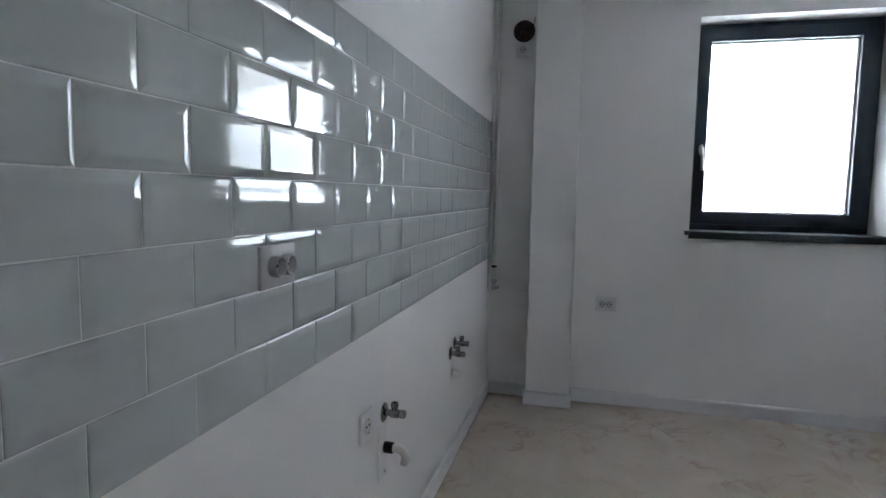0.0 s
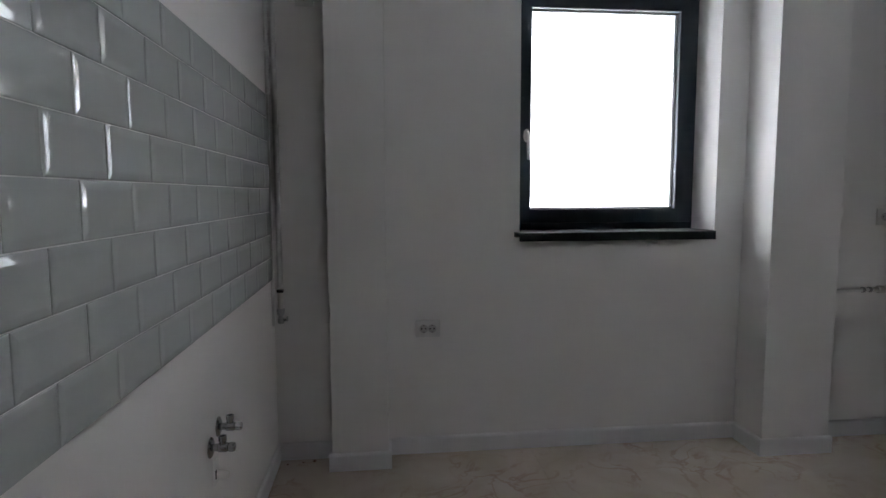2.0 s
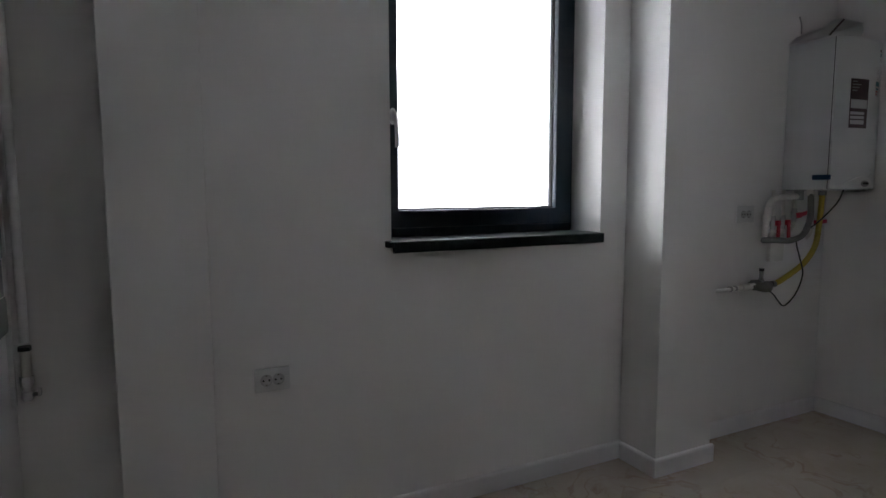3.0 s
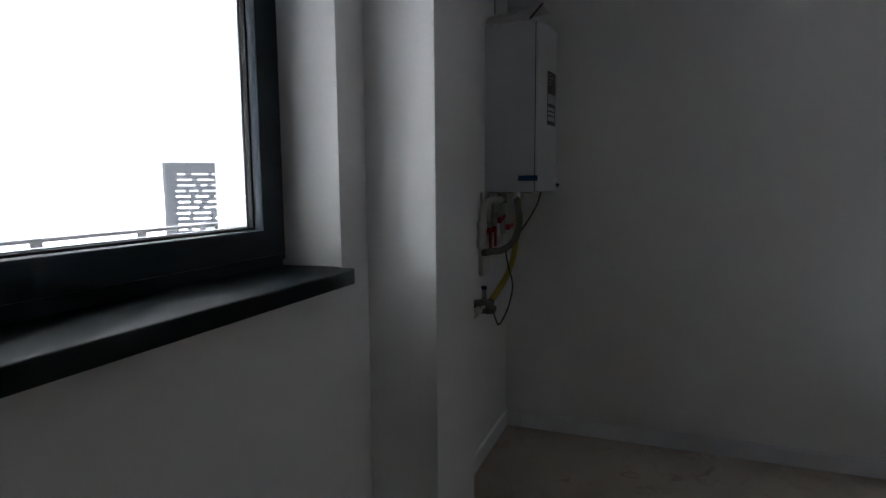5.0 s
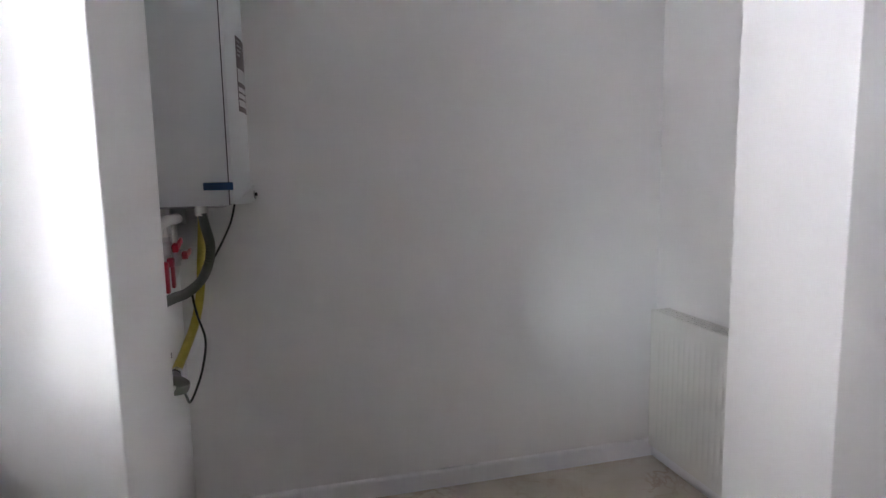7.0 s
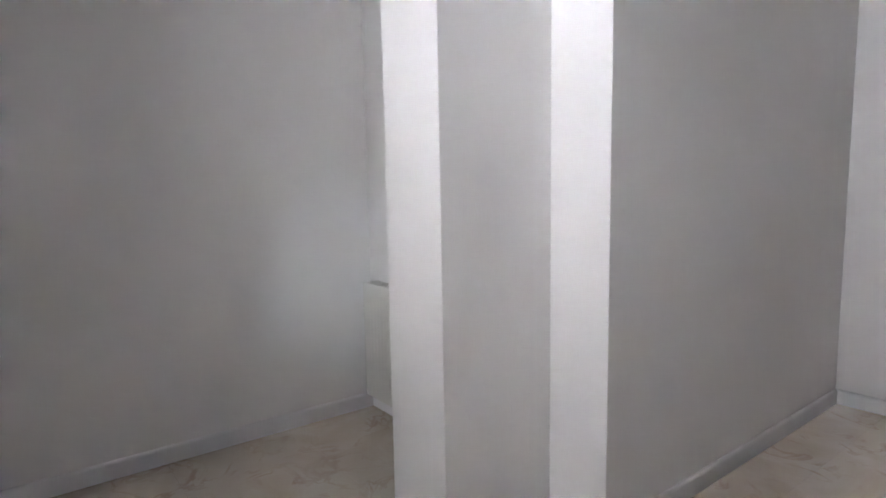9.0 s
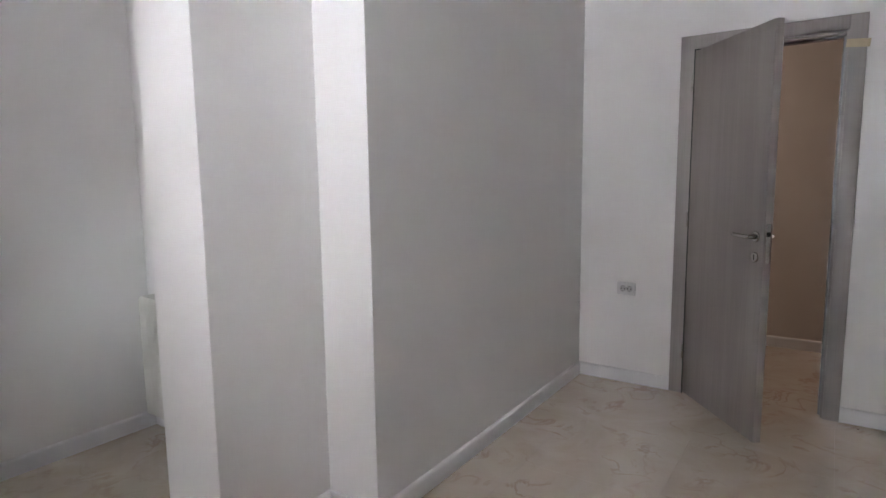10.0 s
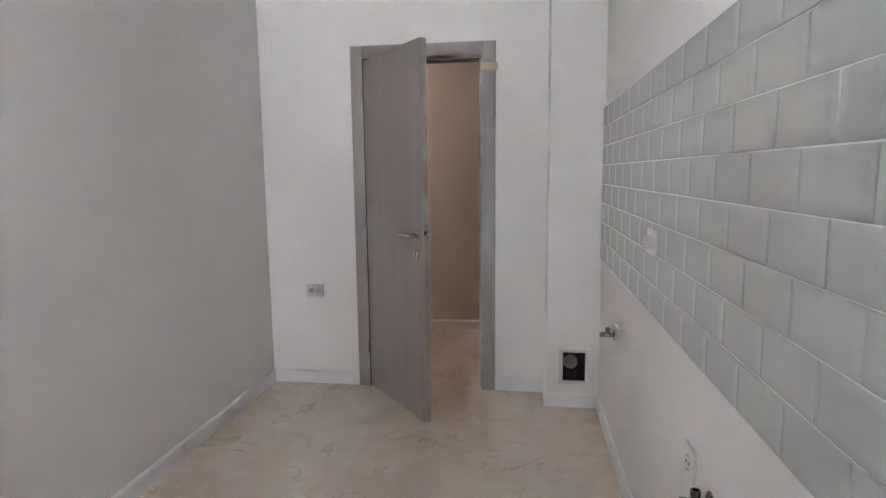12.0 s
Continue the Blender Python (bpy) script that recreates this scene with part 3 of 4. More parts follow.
# ---- taps on the kitchen wall; built along +x from the wall ----
def angle_valve(m, label, twin=False):
    t = thing("angle_valve", label, "tap", m, "angle valves on the kitchen wall")
    along = Matrix.Rotation(radians(90), 4, "Y")
    part("rosette", lathe(((0.0, 0), (0.030, 0), (0.030, 0.002), (0.024, 0.006), (0.012, 0.009), (0.0, 0.009)), along), CHROME, t)
    body = part("valve_body", lathe(((0.0, 0.006), (0.0105, 0.006), (0.0105, 0.022), (0.014, 0.024), (0.014, 0.046), (0.011, 0.050), (0.0, 0.050)), along, 20), CHROME, t)
    part("outlet", lathe(((0.0, 0), (0.009, 0), (0.009, 0.012), (0.0115, 0.014), (0.0115, 0.028), (0.008, 0.028), (0.007, 0.016), (0.0, 0.016)), Matrix.Translation((0.035, 0, 0.006)), 18), CHROME, body)
    knob = Matrix.Translation((0.048, 0, 0)) @ along
    part("knob", lathe(((0.0, 0), (0.008, 0), (0.013, 0.004), (0.014, 0.010), (0.013, 0.020), (0.009, 0.022), (0.0, 0.022)), knob, 10), CHROME, t)
    return t


angle_valve(Matrix.Translation((0, 2.165, 0.586)), "chrome angle valve above the waste plate")
angle_valve(Matrix.Translation((0, 3.055, 0.532)), "chrome angle valve on the white kitchen wall")
angle_valve(Matrix.Translation((0, 3.140, 0.560)), "chrome angle valve on the white kitchen wall")
angle_valve(Matrix.Translation((0, 0.735, 0.580)), "chrome angle valve near the corner pier")

waste = thing("waste_outlet", "white waste pipe bend on a tall cover plate", "drain pipe", Matrix.Translation((0, 2.145, 0.47)))
part("cover_plate", boxed((0, -0.035, -0.085, 0.004, 0.035, 0.085), bevel=0.0015, seg=1), PLASTIC, waste)
part("screw", lathe(((0.0, 0), (0.004, 0), (0.003, 0.002), (0.0, 0.002)), Matrix.Translation((0.004, 0.018, -0.072)) @ Matrix.Rotation(radians(90), 4, "Y"), 10), GREY_PLASTIC, waste)
part("wall_ring", lathe(((0.0, 0), (0.021, 0), (0.020, 0.005), (0.0, 0.005)), Matrix.Translation((0.004, 0.005, 0.012)) @ Matrix.Rotation(radians(90), 4, "Y")), PLASTIC, waste)
part("collar", lathe(((0.0, 0.004), (0.0165, 0.004), (0.0175, 0.008), (0.0175, 0.030), (0.0165, 0.033), (0.0, 0.033)), Matrix.Translation((0.004, 0.005, 0.012)) @ Matrix.Rotation(radians(90), 4, "Y")), BLACK, waste, "black rubber collar")
bend = smooth_path(((0.035, 0.005, 0.012), (0.052, 0.005, 0.011), (0.068, 0.004, 0.004), (0.076, 0.003, -0.012), (0.073, 0.002, -0.034)), 6)
part("bend", tube(bend, 0.0128, 18), OLD_PLASTIC, waste)

drain = thing("washer_outlet", "small white capped waste outlet with the wall gap painted dark", "drain pipe", Matrix.Translation((0, 3.095, 0.444)))
part("outlet_plate", boxed((0, -0.022, -0.04, 0.003, 0.022, 0.04), bevel=0.001, seg=1), PLASTIC, drain)
part("nozzle", lathe(((0.0, 0), (0.013, 0), (0.012, 0.028), (0.009, 0.034), (0.0, 0.034)), Matrix.Translation((0.003, 0.006, -0.012)) @ Matrix.Rotation(radians(100), 4, "Y"), 16), OLD_PLASTIC, drain)
# flat dark patch on the plate, painting the shade of a wall gap
part("gap", boxed((0.003, -0.014, -0.022, 0.0042, -0.004, 0.004)), DARK, drain, smooth=False)

# ---- pipe niche beside the tiles ----
riser = thing("gas_riser", "white painted pipe coming down the niche corner", "pipe", Matrix.Translation((0.036, 4.060, -0.014)))
part("pipe", tube(((0, 0, 2.66), (0, 0, 0.85)), 0.0125, 14), PLASTIC, riser)
part("clamp", lathe(((0.0, 0), (0.0165, 0), (0.0165, 0.012), (0.0, 0.012)), Matrix.Translation((0, 0, 0.826)), 16), BLACK, riser, "dark pipe clamp")
part("clamp_tip", boxed((0.008, -0.024, 0.828, 0.016, -0.012, 0.838)), BLACK, riser, smooth=False)
part("stub", tube(((0, 0, 0.828), (0, 0, 0.735)), 0.013, 14), OLD_PLASTIC, riser)
end = part("end_valve", lathe(((0.0, 0.682), (0.012, 0.682), (0.015, 0.688), (0.015, 0.706), (0.011, 0.710), (0.011, 0.722), (0.0165, 0.724), (0.0165, 0.738), (0.0, 0.738)), None, 18), LIGHT_GREY, riser, "grey shut-off valve at the pipe end")
part("stem", tube(((0.012, -0.004, 0.698), (0.030, -0.010, 0.700)), 0.0055, 10), CHROME, end)
part("lever", boxed((0.026, -0.018, 0.694, 0.034, -0.003, 0.716), bevel=0.002), LIGHT_GREY, end)
part("nut", lathe(((0.0, 0), (0.018, 0), (0.018, 0.016), (0.0, 0.016)), Matrix.Translation((0, 0, 0.735)), 6), LIGHT_GREY, riser)
duct = thing("cable_duct", "flat white cable duct at the end of the tiles", "cable duct")
part("duct_body", boxed((0.0, 4.034, 0.66, 0.014, 4.046, 1.70), bevel=0.002, seg=1), PLASTIC, duct)
part("duct_upper", boxed((0.0, 4.040, 1.70, 0.012, 4.094, 2.65), bevel=0.003, seg=2), PLASTIC, duct)

hole = thing("flue_hole", "round wall hole with a crumpled brown foil duct", "vent", Matrix.Translation((0.176, 4.0995, 2.238)) @ Matrix.Rotation(radians(90), 4, "X"))
part("rim", lathe(((0.055, -0.004), (0.063, -0.004), (0.064, 0.001), (0.061, 0.003), (0.055, 0.002)), None, 40), DARK, hole)
fm, rng = bmesh.new(), random.Random(5)
rows = []
for k, (r, h) in enumerate(((0.060, 0.003), (0.058, 0.008), (0.050, 0.011), (0.041, 0.008), (0.030, 0.013), (0.018, 0.009), (0.008, 0.012))):
    rows.append([fm.verts.new((r * math.cos(a) * rng.uniform(0.93, 1.02), r * math.sin(a) * rng.uniform(0.93, 1.02), h + rng.uniform(-0.006, 0.006))) for a in (2 * math.pi * j / 22 for j in range(22))])
for a, b in zip(rows, rows[1:]):
    for j in range(22):
        fm.faces.new((a[j], a[(j + 1) % 22], b[(j + 1) % 22], b[j]))
fm.faces.new(rows[-1])
part("foil", fm, FOIL, hole, "crumpled brown foil", smooth=False)
part("wire", tube(smooth_path(((0.050, 0.030, 0.004), (0.060, 0.045, 0.012), (0.063, 0.075, 0.010)), 5), 0.0022, 8), BLACK, hole)

# ---- vent opening in the corner pier ----
vent = thing("vent_opening", "white framed wall opening with a grey pipe end inside", "vent", Matrix.Translation((0.142, 0.2165, 0.244)))
part("vent_frame", ring_frame(-0.084, 0.084, -0.104, 0.104, -0.063, 0.063, -0.084, 0.084, 0.0, 0.018, 0.004), PLASTIC, vent)
# thin dark sheet on the pier, the opening's shade put into its colour
part("vent_shade_sheet", boxed((-0.064, 0.0, -0.085, 0.064, 0.003, 0.085)), DARK, vent, smooth=False)
part("pipe_end", lathe(((0.0, 0), (0.040, 0), (0.040, 0.006), (0.037, 0.007), (0.035, 0.003), (0.0, 0.002)), Matrix.Translation((0.020, 0.0032, 0.028)) @ Matrix.Rotation(radians(-90), 4, "X"), 30), GREY_HOSE, vent, "dark grey plastic pipe end")
part("pipe_body", lathe(((0.0, 0), (0.030, 0), (0.028, 0.005), (0.0, 0.005)), Matrix.Translation((0.015, 0.0032, -0.045)) @ Matrix.Rotation(radians(-90), 4, "X") @ Matrix.Diagonal((1, 1.2, 1, 1)), 24), BLACK, vent)

# ---- radiator in the alcove ----
rad = thing("radiator", "white steel panel radiator with upright ribs", "radiator", Matrix.Translation((0, 2.010, 0)))
RX0, RX1, RZ0, RZ1, RY = 2.74, 3.572, 0.136, 0.748, 0.128


def ribbed(y, sign):
    """A pressed panel with upright flutes between plain margins."""
    bm = bmesh.new()
    xs, n = [RX0 + 0.004], 24
    pitch = (RX1 - RX0 - 0.06) / n
    prof = [(RX0 + 0.004, 0.0)]
    for k in range(n):
        a = RX0 + 0.03 + k * pitch
        prof += [(a, 0.0), (a + 0.006, -0.003), (a + 0.012, -0.003), (a + 0.018, 0.0)]
    prof.append((RX1 - 0.004, 0.0))
    zs = ((RZ0, 0), (RZ0 + 0.04, 0), (RZ0 + 0.055, 1), (RZ1 - 0.075, 1), (RZ1 - 0.06, 0), (RZ1 - 0.012, 0), (RZ1 - 0.004, -0.6))
    grid = [[bm.verts.new((x, y + sign * (d * max(f, 0) - (0.006 if f < 0 else 0)), z)) for x, d in prof] for z, f in zs]
    for a, b in zip(grid, grid[1:]):
        for k in range(len(prof) - 1):
            bm.faces.new((a[k], a[k + 1], b[k + 1], b[k]))
    ret = bmesh.ops.extrude_face_region(bm, geom=bm.faces[:])
    bmesh.ops.translate(bm, verts=[v for v in ret["geom"] if isinstance(v, bmesh.types.BMVert)], vec=(0, -sign * 0.008, 0))
    return bm


part("front_panel", ribbed(RY, 1), RADIATOR, rad)
part("back_panel", ribbed(0.035, -1), RADIATOR, rad)
for x in (RX0, RX1 - 0.0015):
    part("side_panel", boxed((x, 0.030, RZ0 + 0.03, x + 0.0015, RY + 0.001, RZ1), bevel=0.0005, seg=1), RADIATOR, rad)
grille = bmesh.new()
for k in range(25):
    x = RX0 + 0.006 + k * (RX1 - RX0 - 0.016) / 24
    box(grille, x, 0.044, RZ1 - 0.006, x + 0.004, RY - 0.010, RZ1 - 0.002)
for y in (0.038, 0.062, 0.086, 0.110):
    box(grille, RX0 + 0.004, y, RZ1 - 0.006, RX1 - 0.004, y + 0.007, RZ1 - 0.0015)
part("top_grille", grille, RADIATOR, rad, "slotted top grille", smooth=False)
for x in (2.92, 3.40):
    part("wall_bracket", boxed((x, 0.0, 0.25, x + 0.03, 0.034, 0.70)), RADIATOR, rad, smooth=False)
valve = part("valve", lathe(((0.0, 0), (0.011, 0), (0.011, 0.03), (0.014, 0.032), (0.014, 0.05), (0.0, 0.05)), Matrix.Translation((3.595, 0.08, 0.145)), 16), CHROME, rad, "chrome radiator valve")
part("tail", tube(((3.570, 0.08, 0.165), (3.600, 0.08, 0.165)), 0.009, 12), CHROME, valve)
part("pipe", tube(((3.595, 0.08, 0.15), (3.595, 0.0, 0.15)), 0.008, 12), PLASTIC, valve)

# ---- boiler ----
BX0, BX1, BY, BZ0, BZ1 = 3.322, 3.700, 3.808, 1.258, 1.985
boiler = thing("wall_boiler", "white wall-hung gas boiler with stickers in the alcove corner", "boiler")
part("casing", boxed((BX0, BY + 0.012, BZ0, BX1, 4.048, BZ1), bevel=0.004), BOILER_SIDE, boiler)


def front_y(x):
    u = (x - BX0) / (BX1 - BX0) * 2 - 1
    return BY - 0.040 * (1 - u * u) ** 0.9


bm, cols = bmesh.new(), 17
zs = (BZ0 + 0.004, BZ0 + 0.06, BZ0 + 0.3, BZ0 + 0.6, BZ1 - 0.02, BZ1 - 0.004, BZ1)
grid = [[bm.verts.new((x, front_y(x) + (0.006 if z == BZ1 else 0), z)) for x in (BX0 + (BX1 - BX0) * k / (cols - 1) for k in range(cols))] for z in zs]
for a, b in zip(grid, grid[1:]):
    for k in range(cols - 1):
        bm.faces.new((a[k], a[k + 1], b[k + 1], b[k]))
edge = [e for e in bm.edges if e.is_boundary]
ret = bmesh.ops.extrude_edge_only(bm, edges=edge)
for v in (g for g in ret["geom"] if isinstance(g, bmesh.types.BMVert)):
    v.co.y = BY + 0.010
front = part("front_cover", bm, ENAMEL, boiler, "curved white front cover")
# dark sheet between cover and casing, giving the seam its shade by colour
part("seam_shade", boxed((BX0 - 0.0006, BY + 0.0095, BZ0 + 0.002, BX1 - 0.002, BY + 0.0125, BZ1 - 0.001)), DARK, boiler, "dark sheet painting the shaded gap behind the front cover", smooth=False)


def decal(name, x0, z0, x1, z1, material, parent, proud=0.0008, label=""):
    """A thin sticker bent over the curved front."""
    bm, n = bmesh.new(), 7
    rows = [[bm.verts.new((x, front_y(x) - p, z)) for x in (x0 + (x1 - x0) * k / (n - 1) for k in range(n)) for z in (z0, z1)] for p in (proud, 0.0)]
    for k in range(n - 1):
        bm.faces.new((rows[0][2 * k], rows[0][2 * k + 2], rows[0][2 * k + 3], rows[0][2 * k + 1]))
        for j in (0, 1):
            bm.faces.new((rows[0][2 * k + j], rows[0][2 * k + 2 + j], rows[1][2 * k + 2 + j], rows[1][2 * k + j]))
    for k in (0, n - 1):
        bm.faces.new((rows[0][2 * k], rows[0][2 * k + 1], rows[1][2 * k + 1], rows[1][2 * k]))
    return part(name, bm, material, parent, label)


SX0, SX1 = 3.397, 3.520
plate = decal("rating_sticker", SX0, 1.555, SX1, 1.788, STICKER, front, label="dark maroon and white information sticker")
for z0, z1 in ((1.648, 1.690), (1.572, 1.592), (1.598, 1.612), (1.618, 1.632)):
    decal("print", SX0 + 0.006, z0, SX1 - 0.006 - (0.018 if z1 < 1.64 else 0), z1, PAPER, plate, 0.0013)
for k in range(4):
    decal("print", SX0 + 0.010, 1.730 + 0.014 * k, SX0 + 0.040 + 0.012 * (k % 3), 1.735 + 0.014 * k, GREY_PLASTIC, plate, 0.0013)
decal("energy_sticker", 3.590, 1.715, 3.640, 1.790, PAPER, front, label="small white energy sticker")
decal("print", 3.592, 1.765, 3.636, 1.786, TEAL, front, 0.0014)
for k, z in enumerate((1.722, 1.735, 1.748)):
    decal("print", 3.596, z, 3.608 + 0.008 * k, z + 0.007, RED if k < 2 else TEAL, front, 0.0014)
for k, (a, b) in enumerate(((0.0, 0.012), (0.018, 0.034), (0.045, 0.052))):
    decal("print", 3.628 + 0.006 * k, 1.945 - b, 3.652, 1.945 - a, TEAL if k == 1 else STICKER, front)
part("blue_tab", boxed((BX0 - 0.0016, BY - 0.0016, 1.306, BX0 + 0.018, BY + 0.085, 1.330), bevel=0.0006, seg=1), BLUE, boiler, "blue tape tab over the casing edge")
bm, n = bmesh.new(), 13
up = [bm.verts.new((x, front_y(x) - 0.010 * math.sin(math.pi * k / (n - 1)), BZ0 + 0.012 + 0.052 * math.sin(math.pi * k / (n - 1)) ** 1.5)) for k, x in ((k, 3.335 + 0.35 * k / (n - 1)) for k in range(n))]
low = [bm.verts.new((x, front_y(x) - 0.012 * math.sin(math.pi * k / (n - 1)), BZ0 + 0.003)) for k, x in ((k, 3.335 + 0.35 * k / (n - 1)) for k in range(n))]
up2 = [bm.verts.new((v.co.x, BY + 0.005, v.co.z)) for v in up]
low2 = [bm.verts.new((v.co.x, BY + 0.005, v.co.z)) for v in low]
for k in range(n - 1):
    for a, b in ((up, low), (up2, up), (low, low2)):
        bm.faces.new((a[k], a[k + 1], b[k + 1], b[k]))
panel = part("control_panel", bm, PLASTIC, boiler, "white curved control panel")
face = Matrix.Translation((3.520, front_y(3.52) - 0.010, BZ0 + 0.028)) @ Matrix.Rotation(radians(80), 4, "X")
part("display", lathe(((0.0, 0), (0.030, 0), (0.028, 0.004), (0.0, 0.004)), face @ Matrix.Diagonal((1, 0.55, 1, 1)), 26), GREY_PLASTIC, panel)
for dx in (-0.012, 0.012):
    part("knob", lathe(((0.0, 0.004), (0.006, 0.004), (0.006, 0.011), (0.0, 0.011)), face @ Matrix.Translation((dx, 0, 0)), 14), BLACK, panel)
part("base_plate", boxed((BX0 + 0.01, BY + 0.03, BZ0 - 0.006, BX1 - 0.01, 4.03, BZ0)), GREY_PLASTIC, boiler, smooth=False)

# packing sheet folded over the top of the boiler
sheet = bmesh.new()
pts = [(BX0 - 0.012, 4.046, 1.99), (BX0 - 0.014, 3.84, 1.992), (BX0 + 0.008, 3.795, 2.052), (3.50, 3.79, 2.058), (3.52, 4.04, 2.040), (BX0 + 0.05, 4.046, 2.035)]
v = [sheet.verts.new(p) for p in pts]
for f in ((0, 1, 2, 5), (5, 2, 3, 4)):
    sheet.faces.new([v[i] for i in f])
bmesh.ops.solidify(sheet, geom=sheet.faces[:], thickness=0.006)
cover = part("packing_sheet", sheet, CARD, None, smooth=False)
tagged(cover, "folded white card packing sheet on the boiler top", "packaging")
part("edge_strip", tube(((BX0 - 0.016, 3.842, 1.992), (BX0 + 0.006, 3.792, 2.056)), 0.0045, 8), STICKER, cover)
part("fold_flap", boxed((BX0 + 0.01, 3.82, 1.986, 3.50, 4.04, 1.992)), CARD, cover, smooth=False)

flue = thing("flue_pipe", "white boiler flue pipe with an elbow to the wall", "pipe", Matrix.Translation((3.53, 3.95, 2.052)))
part("pipe", tube(((0, 0, -0.066), (0, 0, -0.02)), 0.050, 24), ENAMEL, flue)
part("elbow", tube(smooth_path(((0, 0, -0.03), (0.004, 0.001, -0.005), (0.03, 0.006, 0.022), (0.08, 0.012, 0.030), (0.185, 0.015, 0.030)), 6), 0.052, 24), ENAMEL, flue)
part("collar", lathe(((0.0, 0), (0.058, 0), (0.058, 0.03), (0.0, 0.03)), Matrix.Translation((0, 0, -0.062)), 28), ENAMEL, flue)
part("probe_wire", tube(smooth_path(((-0.175, 0.06, -0.01), (-0.180, 0.06, 0.04), (-0.188, 0.065, 0.075)), 4), 0.003, 8), GREY_PLASTIC, flue)

# ---- pipes, hoses and taps under the boiler ----
reg = thing("gas_regulator", "grey cast gas regulator with white fittings on the wall", "gas regulator", Matrix.Translation((3.105, 3.985, 0.775)))
sideways = Matrix.Rotation(radians(90), 4, "Y")
part("body", lathe(((0.0, -0.020), (0.036, -0.020), (0.052, -0.012), (0.054, 0.0), (0.052, 0.010), (0.036, 0.018), (0.0, 0.022)), Matrix.Rotation(radians(15), 4, "X"), 28), CAST, reg)
part("inlet", lathe(((0.0, -0.075), (0.014, -0.075), (0.016, -0.060), (0.020, -0.055), (0.020, 0.055), (0.016, 0.060), (0.013, 0.085), (0.0, 0.085)), sideways, 18), CAST, reg)
part("vent_stem", lathe(((0.0, 0.015), (0.013, 0.015), (0.013, 0.035), (0.010, 0.037), (0.010, 0.075), (0.0, 0.075)), None, 16), CHROME, reg)
part("vent_cap", lathe(((0.0, 0.075), (0.012, 0.075), (0.012, 0.088), (0.0, 0.088)), None, 16), BLACK, reg)
part("bracket", boxed((-0.012, 0.015, -0.02, 0.012, 0.063, 0.012), bevel=0.002, seg=1), CAST, reg)
cock = part("gas_cock", lathe(((0.0, -0.175), (0.011, -0.175), (0.011, -0.150), (0.019, -0.148), (0.019, -0.120), (0.013, -0.116), (0.017, -0.105), (0.017, -0.080), (0.0, -0.080)), sideways, 16), OLD_PLASTIC, reg, "off-white gas cock fittings")
part("cock_lever", boxed((-0.135, -0.034, 0.014, -0.085, -0.020, 0.024), bevel=0.003), OLD_PLASTIC, cock)
part("supply_pipe", tube(((-0.175, 0, 0), (-0.30, 0, -0.002), (-0.46, 0.0, -0.004)), 0.010, 12), PLASTIC, reg, "white supply pipe out of the pier")
for x in (-0.235, -0.20):
    part("pipe_clip", lathe(((0.0, x), (0.0135, x), (0.0135, x + 0.012), (0.0, x + 0.012)), sideways, 14), GREY_PLASTIC, reg)

hose = thing("gas_hose", "yellow ribbed gas hose rising to the boiler", "hose")
part("hose", tube(smooth_path(((3.188, 3.985, 0.776), (3.24, 3.985, 0.784), (3.315, 3.972, 0.822), (3.405, 3.955, 0.882), (3.466, 3.944, 0.967), (3.474, 3.935, 1.078), (3.466, 3.925, 1.18), (3.460, 3.920, 1.255)), 12), 0.0145, 14, rings=0.0012, pitch=0.008), YELLOW, hose)
part("nut", lathe(((0.0, 0), (0.019, 0), (0.019, 0.025), (0.0, 0.025)), Matrix.Translation((3.460, 3.920, 1.228)), 6), CHROME, hose)
part("nut", lathe(((0.0, 0), (0.018, 0), (0.018, 0.025), (0.0, 0.025)), Matrix.Translation((3.185, 3.985, 0.776)) @ sideways, 6), CHROME, hose)

con = thing("condensate_hose", "grey corrugated condensate hose looping to the wall", "hose")
part("hose", tube(smooth_path(((3.340, 3.906, 1.255), (3.330, 3.898, 1.205), (3.308, 3.882, 1.14), (3.306, 3.889, 1.083), (3.310, 3.916, 1.029), (3.268, 3.950, 1.001), (3.184, 3.968, 1.004), (3.10, 3.985, 1.006)), 12), 0.0155, 14, rings=0.0022, pitch=0.007), GREY_HOSE, con)
part("cuff", lathe(((0.0, 0), (0.019, 0), (0.019, 0.03), (0.0, 0.03)), Matrix.Translation((3.340, 3.906, 1.228)), 20), OLD_PLASTIC, con)

pvc = thing("drain_pipe", "white plastic drain pipe with an elbow under the boiler", "pipe")
part("pipe", tube(smooth_path(((3.355, 3.975, 1.222), (3.28, 3.983, 1.222), (3.22, 3.992, 1.219), (3.174, 3.998, 1.20), (3.16, 4.006, 1.15), (3.16, 4.018, 1.02)), 8), 0.016, 16), OLD_PLASTIC, pvc)
part("elbow", lathe(((0.0, 0), (0.021, 0), (0.021, 0.032), (0.0, 0.032)), Matrix.Translation((3.16, 4.011, 1.10)), 20), OLD_PLASTIC, pvc)
part("trap", tube(((3.355, 3.975, 1.258), (3.355, 3.975, 1.205)), 0.022, 18), GREY_PLASTIC, pvc)
part("wall_cover", boxed((3.225, 4.024, 0.885, 3.335, 4.048, 1.03), bevel=0.006), OLD_PLASTIC, pvc)


